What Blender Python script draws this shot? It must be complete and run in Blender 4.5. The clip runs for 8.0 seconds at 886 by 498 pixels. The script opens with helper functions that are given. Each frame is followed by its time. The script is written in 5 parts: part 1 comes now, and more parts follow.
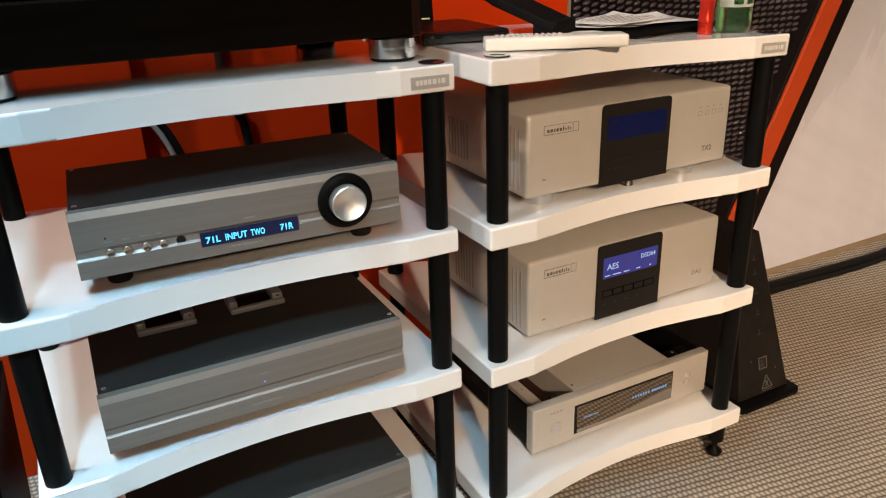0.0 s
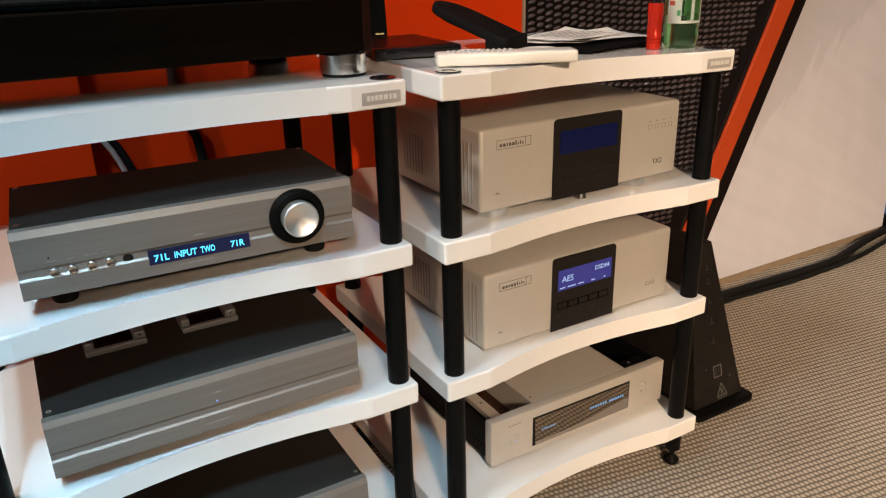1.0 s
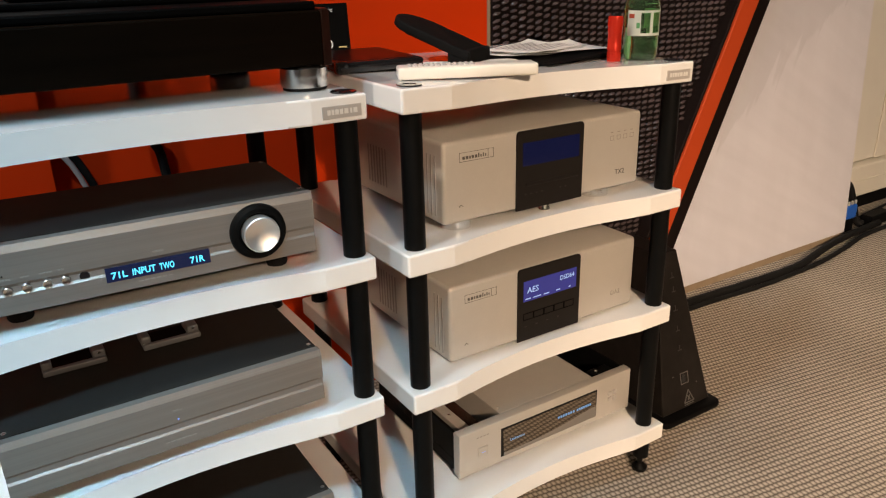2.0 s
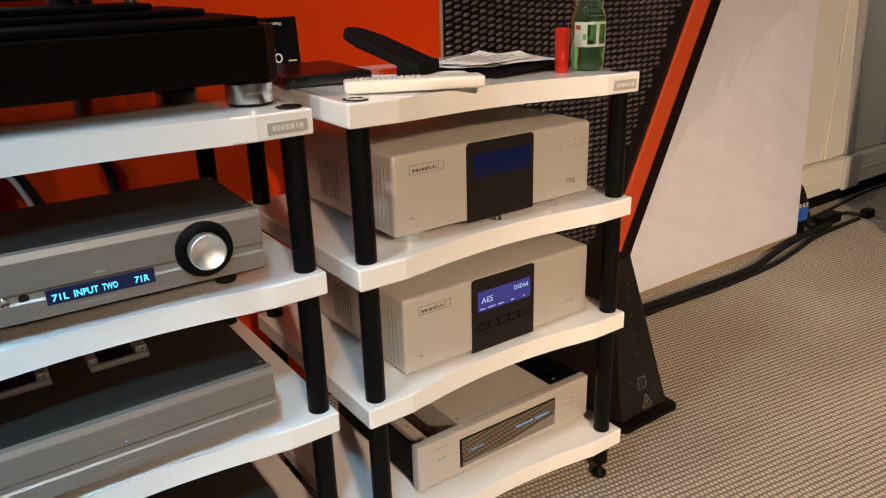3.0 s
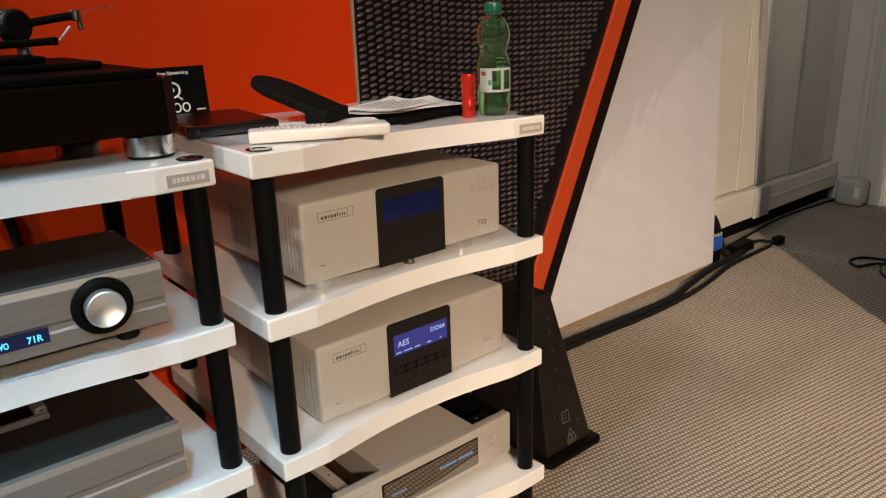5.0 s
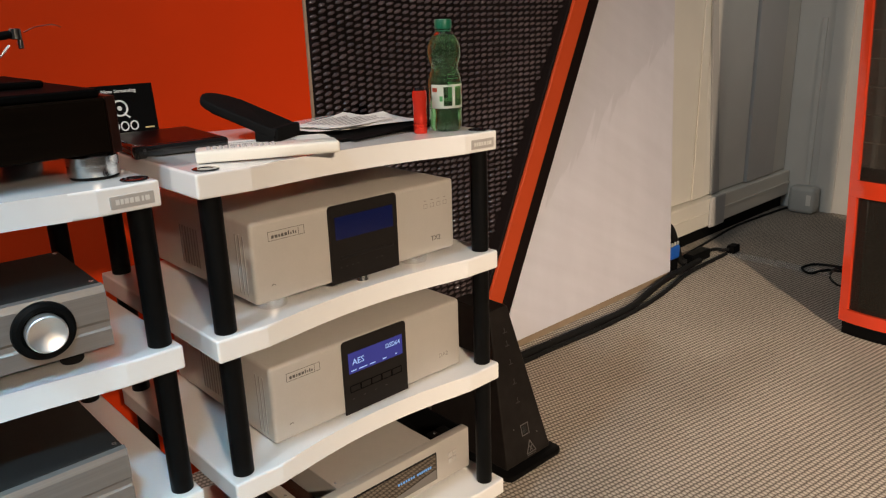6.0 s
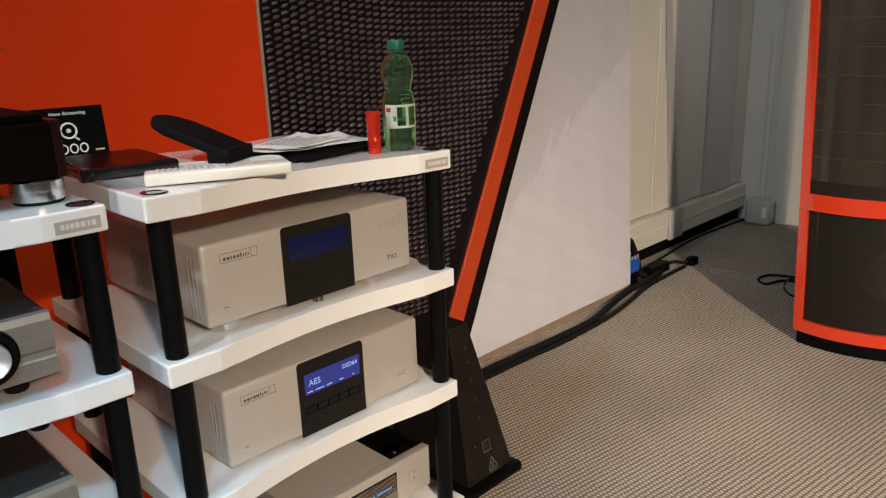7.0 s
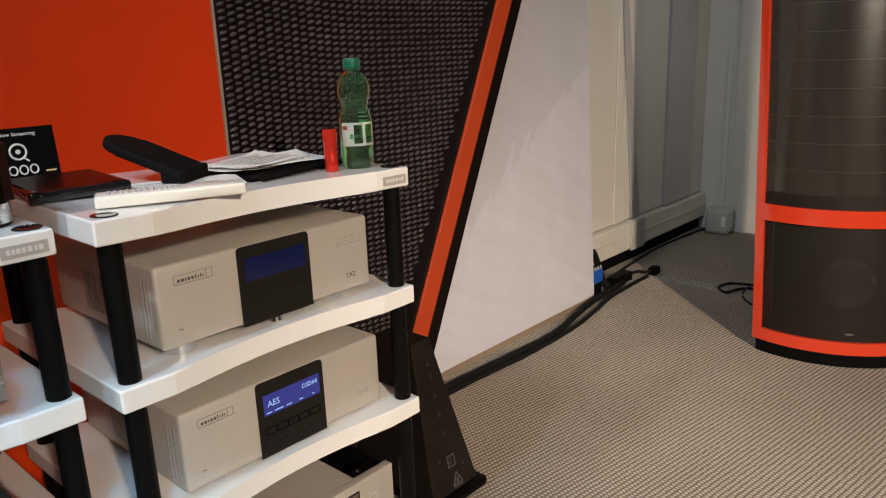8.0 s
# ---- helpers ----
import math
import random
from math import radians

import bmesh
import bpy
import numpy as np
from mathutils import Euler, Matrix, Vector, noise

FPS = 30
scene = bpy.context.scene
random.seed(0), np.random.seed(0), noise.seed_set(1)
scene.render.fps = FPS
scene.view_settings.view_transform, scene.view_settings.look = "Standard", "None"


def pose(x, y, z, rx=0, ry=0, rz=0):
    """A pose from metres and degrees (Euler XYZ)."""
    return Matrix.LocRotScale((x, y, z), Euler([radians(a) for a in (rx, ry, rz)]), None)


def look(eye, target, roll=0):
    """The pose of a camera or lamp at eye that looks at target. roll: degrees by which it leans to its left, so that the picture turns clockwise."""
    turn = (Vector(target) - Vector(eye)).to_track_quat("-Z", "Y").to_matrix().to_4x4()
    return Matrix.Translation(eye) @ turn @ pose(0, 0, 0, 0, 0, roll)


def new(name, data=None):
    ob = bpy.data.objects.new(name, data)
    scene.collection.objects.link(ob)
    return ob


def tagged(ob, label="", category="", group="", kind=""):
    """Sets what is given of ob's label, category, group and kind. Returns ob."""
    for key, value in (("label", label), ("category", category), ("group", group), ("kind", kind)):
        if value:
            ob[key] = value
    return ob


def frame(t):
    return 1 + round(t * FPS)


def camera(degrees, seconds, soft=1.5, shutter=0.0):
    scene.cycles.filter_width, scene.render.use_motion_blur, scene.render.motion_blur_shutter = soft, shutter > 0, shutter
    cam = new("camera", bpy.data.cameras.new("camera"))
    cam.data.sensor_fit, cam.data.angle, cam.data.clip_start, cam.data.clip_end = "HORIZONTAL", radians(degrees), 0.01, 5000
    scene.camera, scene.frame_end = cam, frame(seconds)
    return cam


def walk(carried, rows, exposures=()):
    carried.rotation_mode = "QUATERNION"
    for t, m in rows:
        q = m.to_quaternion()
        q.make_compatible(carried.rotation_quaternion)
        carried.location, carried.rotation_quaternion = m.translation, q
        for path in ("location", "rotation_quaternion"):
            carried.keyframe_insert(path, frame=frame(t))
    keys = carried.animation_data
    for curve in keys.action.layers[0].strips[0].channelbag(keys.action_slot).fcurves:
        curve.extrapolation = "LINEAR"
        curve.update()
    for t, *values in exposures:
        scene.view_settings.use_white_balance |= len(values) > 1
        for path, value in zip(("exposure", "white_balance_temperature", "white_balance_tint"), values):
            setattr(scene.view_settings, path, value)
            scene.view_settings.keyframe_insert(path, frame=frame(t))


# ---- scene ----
cam = camera(61.3, 8.0, 1.2)
PATH = [
    (0, (0.457, 0.375, 1.071), (1.297, 2.022, 0.307), -1.9),
    (0.5, (0.466, 0.371, 1.073), (1.347, 2.001, 0.322), -1.8),
    (1, (0.472, 0.367, 1.074), (1.4, 1.979, 0.338), -1.5),
    (1.5, (0.478, 0.364, 1.076), (1.436, 1.963, 0.353), -1.4),
    (3, (0.51, 0.347, 1.086), (1.577, 1.887, 0.388), -1.7),
    (3.5, (0.519, 0.34, 1.089), (1.626, 1.861, 0.41), -1.8),
    (4, (0.528, 0.333, 1.093), (1.678, 1.836, 0.446), -1.7),
    (4.5, (0.536, 0.325, 1.097), (1.719, 1.811, 0.471), -1.8),
    (6, (0.564, 0.304, 1.111), (1.856, 1.712, 0.52), -1.9),
    (6.5, (0.572, 0.295, 1.114), (1.897, 1.678, 0.541), -1.9),
    (7, (0.579, 0.286, 1.119), (1.941, 1.641, 0.563), -2.0),
    (7.5, (0.585, 0.278, 1.123), (1.977, 1.607, 0.58), -2.2),
    (8, (0.593, 0.272, 1.129), (2.018, 1.571, 0.599), -2.2),
]
walk(cam, [(t, look(eye, target, roll)) for t, eye, target, roll in PATH],
     exposures=((0.0, -0.40, 7150, 15), (3.5, -0.42, 7150, 15), (5.5, -0.47, 6600, 12), (8.0, -0.47, 6050, 9)))

# ---- world, lights, exposure ----
world = bpy.data.worlds.new("world")
scene.world = world
world.use_nodes = True
world.node_tree.nodes["Background"].inputs[0].default_value = (0.9, 0.95, 1.0, 1)
world.node_tree.nodes["Background"].inputs[1].default_value = 0.006


def area_lamp(name, eye, target, size, watts, colour, spread=180):
    data = bpy.data.lights.new(name, "AREA")
    data.shape, data.size, data.energy, data.color = "DISK", size, watts, colour
    data.spread = radians(spread)
    ob = new(name, data)
    ob.matrix_world = look(eye, target)
    return ob


WARM, COOL = (1.0, 0.79, 0.58), (0.55, 0.80, 1.0)
area_lamp("lamp_main", (-0.2, -2.8, 2.6), (2.32, 0.82, 0.28), 0.16, 46, WARM, 50)
area_lamp("lamp_front", (0.05, -0.25, 2.7), (0.34, 1.3, 0.02), 0.25, 8.0, (0.34, 0.72, 1.0), 40)
area_lamp("lamp_cool", (-0.22, 0.95, 2.7), (0.35, 1.4, 0.6), 0.16, 38, COOL)
area_lamp("lamp_left", (-0.62, 1.50, 2.7), (1.2, 1.3, 0.2), 0.10, 44, (1.0, 0.95, 0.86))
# added fill without a known source, brightens the wall behind the loudspeaker
area_lamp("lamp_far", (4.05, 0.30, 2.5), (4.25, 2.1, 1.05), 0.3, 1.6, (1.0, 0.94, 0.86), 60)


# ---- materials ----
def material(name, colour, rough=0.5, metal=0.0, vary=0.06, scale=30.0, bump=0.0, bump_scale=200.0, coat=0.0,
             stretch=(1, 1, 1), emit=None, emit_power=0.0, ior=1.45, transmission=0.0, alpha=1.0, rough_vary=0.0, spec=0.5):
    m = bpy.data.materials.new(name)
    m.use_nodes = True
    nt = m.node_tree
    b = nt.nodes["Principled BSDF"]
    b.inputs["Base Color"].default_value = (*colour, 1)
    b.inputs["Roughness"].default_value = rough
    b.inputs["Metallic"].default_value = metal
    b.inputs["IOR"].default_value = ior
    b.inputs["Coat Weight"].default_value = coat
    b.inputs["Coat Roughness"].default_value = 0.06
    b.inputs["Transmission Weight"].default_value = transmission
    b.inputs["Alpha"].default_value = alpha
    b.inputs["Specular IOR Level"].default_value = spec
    if emit:
        b.inputs["Emission Color"].default_value = (*emit, 1)
        b.inputs["Emission Strength"].default_value = emit_power
    if vary or bump or rough_vary:
        tc = nt.nodes.new("ShaderNodeTexCoord")
        mp = nt.nodes.new("ShaderNodeMapping")
        mp.inputs["Scale"].default_value = stretch
        nt.links.new(tc.outputs["Object"], mp.inputs["Vector"])
    if vary:
        n1 = nt.nodes.new("ShaderNodeTexNoise")
        n1.inputs["Scale"].default_value, n1.inputs["Detail"].default_value = scale, 5
        nt.links.new(mp.outputs["Vector"], n1.inputs["Vector"])
        n2 = nt.nodes.new("ShaderNodeTexNoise")
        n2.inputs["Scale"].default_value, n2.inputs["Detail"].default_value = scale * 0.12, 3
        nt.links.new(mp.outputs["Vector"], n2.inputs["Vector"])
        add = nt.nodes.new("ShaderNodeMath")
        add.operation = "ADD"
        nt.links.new(n1.outputs["Fac"], add.inputs[0])
        nt.links.new(n2.outputs["Fac"], add.inputs[1])
        ramp = nt.nodes.new("ShaderNodeMapRange")
        ramp.inputs["From Min"].default_value, ramp.inputs["From Max"].default_value = 0.7, 1.3
        ramp.inputs["To Min"].default_value, ramp.inputs["To Max"].default_value = 1 - vary, 1 + vary
        nt.links.new(add.outputs[0], ramp.inputs["Value"])
        mix = nt.nodes.new("ShaderNodeMix")
        mix.data_type, mix.blend_type = "RGBA", "MULTIPLY"
        mix.inputs["Factor"].default_value = 1
        mix.inputs["A"].default_value = (*colour, 1)
        nt.links.new(ramp.outputs["Result"], mix.inputs["B"])
        nt.links.new(mix.outputs["Result"], b.inputs["Base Color"])
        if rough_vary:
            rr = nt.nodes.new("ShaderNodeMapRange")
            rr.inputs["From Min"].default_value, rr.inputs["From Max"].default_value = 0.3, 0.7
            rr.inputs["To Min"].default_value, rr.inputs["To Max"].default_value = rough - rough_vary, rough + rough_vary
            nt.links.new(n1.outputs["Fac"], rr.inputs["Value"])
            nt.links.new(rr.outputs["Result"], b.inputs["Roughness"])
    if bump:
        nb = nt.nodes.new("ShaderNodeTexNoise")
        nb.inputs["Scale"].default_value, nb.inputs["Detail"].default_value = bump_scale, 4
        nt.links.new(mp.outputs["Vector"], nb.inputs["Vector"])
        bp = nt.nodes.new("ShaderNodeBump")
        bp.inputs["Strength"].default_value, bp.inputs["Distance"].default_value = bump, 0.002
        nt.links.new(nb.outputs["Fac"], bp.inputs["Height"])
        nt.links.new(bp.outputs["Normal"], b.inputs["Normal"])
    return m


def carpet_material():
    """Woven flat carpet: lines of short light dashes on a dark brown ground."""
    m = material("carpet", (0.3, 0.26, 0.22), 0.95, vary=0, spec=0.1)
    nt = m.node_tree
    b = nt.nodes["Principled BSDF"]
    tc = nt.nodes.new("ShaderNodeTexCoord")
    mp = nt.nodes.new("ShaderNodeMapping")
    mp.inputs["Rotation"].default_value = (0, 0, radians(CARPET_TURN))
    nt.links.new(tc.outputs["Object"], mp.inputs["Vector"])
    sep = nt.nodes.new("ShaderNodeSeparateXYZ")
    nt.links.new(mp.outputs["Vector"], sep.inputs[0])

    def calc(op, x, y=None):
        n = nt.nodes.new("ShaderNodeMath")
        n.operation = op
        for k, v in enumerate((x, y)):
            if v is None:
                continue
            if isinstance(v, (int, float)):
                n.inputs[k].default_value = v
            else:
                nt.links.new(v, n.inputs[k])
        return n.outputs[0]
    jitter = nt.nodes.new("ShaderNodeTexNoise")
    jitter.inputs["Scale"].default_value = 45
    nt.links.new(tc.outputs["Object"], jitter.inputs["Vector"])
    wob = calc("MULTIPLY", calc("SUBTRACT", jitter.outputs["Fac"], 0.5), 0.5)
    v = calc("ADD", calc("DIVIDE", sep.outputs["Y"], 0.0142), wob)
    row = calc("FLOOR", v)
    u = calc("ADD", calc("ADD", calc("DIVIDE", sep.outputs["X"], 0.0118), calc("MULTIPLY", row, 0.37)), wob)
    across = calc("SINE", calc("MULTIPLY", calc("FRACT", v), math.pi))
    along = calc("SINE", calc("MULTIPLY", calc("FRACT", u), math.pi))
    weave = calc("POWER", calc("MULTIPLY", across, calc("ADD", calc("MULTIPLY", along, 0.85), 0.15)), 0.85)
    fine = nt.nodes.new("ShaderNodeTexNoise")
    fine.inputs["Scale"].default_value, fine.inputs["Detail"].default_value = 420, 3
    big = nt.nodes.new("ShaderNodeTexNoise")
    big.inputs["Scale"].default_value, big.inputs["Detail"].default_value = 2.2, 5
    for n in (fine, big):
        nt.links.new(tc.outputs["Object"], n.inputs["Vector"])
    shade = calc("MULTIPLY", calc("ADD", calc("MULTIPLY", fine.outputs["Fac"], 0.6), 0.7), calc("ADD", calc("MULTIPLY", big.outputs["Fac"], 0.45), 0.78))
    mix = nt.nodes.new("ShaderNodeMix")
    mix.data_type = "RGBA"
    mix.inputs["A"].default_value = (0.082, 0.067, 0.053, 1)
    mix.inputs["B"].default_value = (0.52, 0.455, 0.38, 1)
    nt.links.new(weave, mix.inputs["Factor"])
    tint = nt.nodes.new("ShaderNodeMix")
    tint.data_type, tint.blend_type = "RGBA", "MULTIPLY"
    tint.inputs["Factor"].default_value = 1
    nt.links.new(mix.outputs["Result"], tint.inputs["A"])
    nt.links.new(shade, tint.inputs["B"])
    nt.links.new(tint.outputs["Result"], b.inputs["Base Color"])
    bp = nt.nodes.new("ShaderNodeBump")
    bp.inputs["Strength"].default_value, bp.inputs["Distance"].default_value = 0.5, 0.002
    nt.links.new(weave, bp.inputs["Height"])
    nt.links.new(bp.outputs["Normal"], b.inputs["Normal"])
    return m


CARPET_TURN = 8.8
M_CARPET = carpet_material()
M_SHELF = material("white_lacquer", (0.80, 0.785, 0.76), 0.22, coat=0.9, vary=0.02, scale=14, bump=0.03, bump_scale=90)
M_POST = material("black_satin_metal", (0.0035, 0.0035, 0.0035), 0.40, spec=0.12, vary=0.15, scale=40, bump=0.03)
M_CHAMP = material("champagne_anodised", (0.52, 0.482, 0.43), 0.42, metal=0.35, vary=0.025, scale=300, bump=0.05, bump_scale=1500)
M_BRUSH = material("brushed_aluminium", (0.275, 0.245, 0.22), 0.46, metal=0.6, vary=0.10, scale=60, bump=0.06, bump_scale=300,
                   stretch=(0.05, 1, 14), rough_vary=0.06)
M_LID = material("black_textured_lid", (0.026, 0.0225, 0.020), 0.62, spec=0.14, vary=0.1, scale=600, bump=0.25, bump_scale=900)
M_CHROME = material("polished_aluminium", (0.78, 0.77, 0.75), 0.21, metal=1.0, vary=0.05, scale=80, stretch=(1, 1, 12))
M_GREYMETAL = material("grey_metal", (0.62, 0.62, 0.63), 0.3, metal=0.4, vary=0.05)
M_GLOSS = material("black_gloss", (0.008, 0.008, 0.009), 0.06, coat=0.5, vary=0)
M_FACE = material("black_acrylic", (0.014, 0.012, 0.011), 0.35, spec=0.12, vary=0.05, scale=100)
M_BLACK = material("black_plastic", (0.0035, 0.0035, 0.0035), 0.5, spec=0.06, vary=0.12, scale=80, bump=0.05)
M_RUBBER = material("black_rubber", (0.006, 0.006, 0.006), 0.7, spec=0.2, vary=0.1, scale=90)
M_LINE = material("engraved_grey", (0.09, 0.08, 0.07), 0.6, vary=0)
M_KEYDIM = material("dim_key_print", (0.028, 0.025, 0.022), 0.6, vary=0)
M_FAINT = material("faint_engraving", (0.30, 0.27, 0.235), 0.5, vary=0)
M_ORANGE = material("orange_board", (0.53, 0.035, 0.004), 0.75, spec=0.06, vary=0.05, scale=5, bump=0.04, bump_scale=120)
M_STRIP = material("orange_strip", (0.43, 0.052, 0.012), 0.6, spec=0.2, vary=0.06, scale=8)
M_DARKEDGE = material("dark_brown_edge", (0.008, 0.005, 0.0045), 0.6, spec=0.08, vary=0.1)
M_WHITE = material("white_board", (0.54, 0.53, 0.575), 0.55, vary=0.05, scale=3.0, stretch=(3, 1, 1), bump=0.04, bump_scale=30)
M_WALL = material("cream_wall", (0.60, 0.575, 0.52), 0.6, vary=0.05, scale=4, bump=0.05, bump_scale=40)
M_WALLGREY = material("grey_wall_panel", (0.47, 0.455, 0.43), 0.6, vary=0.06, scale=4)
M_TRUNK = material("cream_trunking", (0.63, 0.60, 0.53), 0.4, vary=0.04, scale=6)
# darker cream for the slanting shadow on the far wall
M_WALLSHADE = material("wall_shade_grey", (0.40, 0.385, 0.36), 0.6, vary=0.06, scale=6)
# dark tone for the unseen walls, chosen to keep bounced light low
M_UNSEENWALL = material("unseen_wall_low_bounce", (0.11, 0.10, 0.095), 0.8, vary=0.05, scale=3)
# grey for the unseen ceiling, kept low so little light bounces back
M_CEIL = material("unseen_ceiling_low_bounce", (0.2, 0.19, 0.18), 0.8, vary=0.03, scale=3)
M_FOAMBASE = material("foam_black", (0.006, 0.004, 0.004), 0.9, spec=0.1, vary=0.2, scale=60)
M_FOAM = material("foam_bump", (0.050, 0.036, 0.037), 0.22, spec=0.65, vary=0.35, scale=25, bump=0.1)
M_WOOD = material("dark_walnut", (0.004, 0.0024, 0.0014), 0.5, spec=0.02, vary=0.35, scale=14, stretch=(0.6, 6, 6), coat=0.0, bump=0.05, bump_scale=60)
M_ROSE = material("rosewood", (0.018, 0.006, 0.004), 0.28, vary=0.4, scale=20, stretch=(6, 6, 0.8), coat=0.0, spec=0.3)
M_TAG = material("grey_plate", (0.50, 0.47, 0.44), 0.35, metal=0.3, vary=0.05)
M_TAGTEXT = material("plate_lettering", (0.80, 0.78, 0.74), 0.3, metal=0.3, vary=0)
M_BLUEDARK = material("screen_dark_blue", (0.004, 0.006, 0.03), 0.08, vary=0, emit=(0.010, 0.022, 0.20), emit_power=0.10, spec=1.0)
M_BLUE = material("screen_blue", (0.01, 0.01, 0.06), 0.10, vary=0, emit=(0.07, 0.08, 0.48), emit_power=0.5)
M_BLUETEXT = material("screen_text", (0.02, 0.03, 0.1), 0.3, vary=0, emit=(0.45, 0.65, 1.0), emit_power=1.0)
M_VFD = material("vfd_black_blue", (0.003, 0.004, 0.012), 0.08, vary=0, emit=(0.004, 0.012, 0.055), emit_power=1.0)
M_VFDTEXT = material("vfd_text", (0.02, 0.1, 0.12), 0.3, vary=0, emit=(0.06, 0.66, 1.0), emit_power=2.1)
M_STREAM = material("streamer_text", (0.02, 0.05, 0.1), 0.3, vary=0, emit=(0.20, 0.42, 0.75), emit_power=0.8)
M_LED = material("blue_led", (0.05, 0.1, 0.4), 0.3, vary=0, emit=(0.3, 0.5, 1.0), emit_power=0.9)
M_PET = material("green_pet", (0.62, 0.985, 0.64), 0.01, vary=0, transmission=0.990, ior=1.42, bump=0.12, bump_scale=60)
M_WATER = material("still_water", (0.93, 0.99, 0.94), 0.0, vary=0, transmission=1.0, ior=1.33)
M_CAP = material("green_cap", (0.004, 0.085, 0.045), 0.35, vary=0.05)
M_LABEL = material("bottle_label", (0.66, 0.70, 0.64), 0.4, vary=0.03, scale=60)
M_LABELGREEN = material("label_green", (0.10, 0.36, 0.14), 0.4, vary=0.1)
M_LABELRED = material("label_red", (0.5, 0.08, 0.04), 0.4, vary=0.1)
M_REDMETAL = material("red_anodised", (0.62, 0.035, 0.018), 0.22, metal=0.55, vary=0.05)
M_PAPER = material("paper", (0.70, 0.68, 0.64), 0.7, vary=0.03, scale=20)
M_INK = material("print_grey", (0.22, 0.20, 0.20), 0.7, vary=0.2, scale=60)
M_IVORY = material("ivory_plastic", (0.74, 0.71, 0.64), 0.3, coat=0.3, vary=0.02)
M_PEARL = material("pearl_keys", (0.62, 0.60, 0.58), 0.12, metal=0.35, vary=0)
M_BLUEPLUG = material("blue_plastic", (0.01, 0.09, 0.42), 0.35, vary=0.05)
M_TAPE = material("clear_tape", (0.75, 0.75, 0.72), 0.15, vary=0, alpha=0.13, bump=0.6, bump_scale=30)
M_GRILLE = material("black_grille", (0.016, 0.013, 0.009), 0.5, spec=0.3, vary=0.12, scale=700, alpha=0.72, bump=0.3, bump_scale=900)
# the stretched colour noise paints upright streaks of room reflection on the panel
M_ESL = material("perforated_panel", (0.040, 0.034, 0.026), 0.26, vary=0.38, scale=26, stretch=(1, 1, 0.06), spec=0.5, alpha=0.78, bump=0.1, bump_scale=700)
M_SPK = material("orange_lacquer", (0.62, 0.045, 0.012), 0.16, coat=0.8, vary=0.02)
M_CARD = material("black_card", (0.003, 0.003, 0.003), 0.6, spec=0.04, vary=0.05)
M_PRINT = material("white_print", (0.72, 0.72, 0.70), 0.6, vary=0)
M_GOLD = material("pale_yellow_print", (0.70, 0.52, 0.22), 0.5, vary=0)
M_BRASS = material("brass", (0.62, 0.42, 0.16), 0.25, metal=1.0, vary=0.05)
M_CABLEGREY = material("grey_cable", (0.30, 0.30, 0.31), 0.5, vary=0.1)
M_HEAT = material("brown_heatsink", (0.05, 0.022, 0.014), 0.22, metal=0.5, vary=0.3, scale=25)
M_MESHLCD = material("amber_mesh", (0.34, 0.29, 0.24), 0.03, metal=1.0, vary=0)
M_BAND = material("brown_band", (0.046, 0.040, 0.030), 0.4, vary=0.1)
M_TTBLACK = material("matt_black_plate", (0.002, 0.002, 0.002), 0.5, vary=0.1, spec=0.03)
M_TOWERGREY = material("grey_print", (0.085, 0.08, 0.075), 0.6, vary=0)
M_BEIGE = material("beige_edge", (0.24, 0.18, 0.12), 0.6, vary=0.1)
M_BOXWHITE = material("white_plastic", (0.42, 0.42, 0.39), 0.4, vary=0.03)


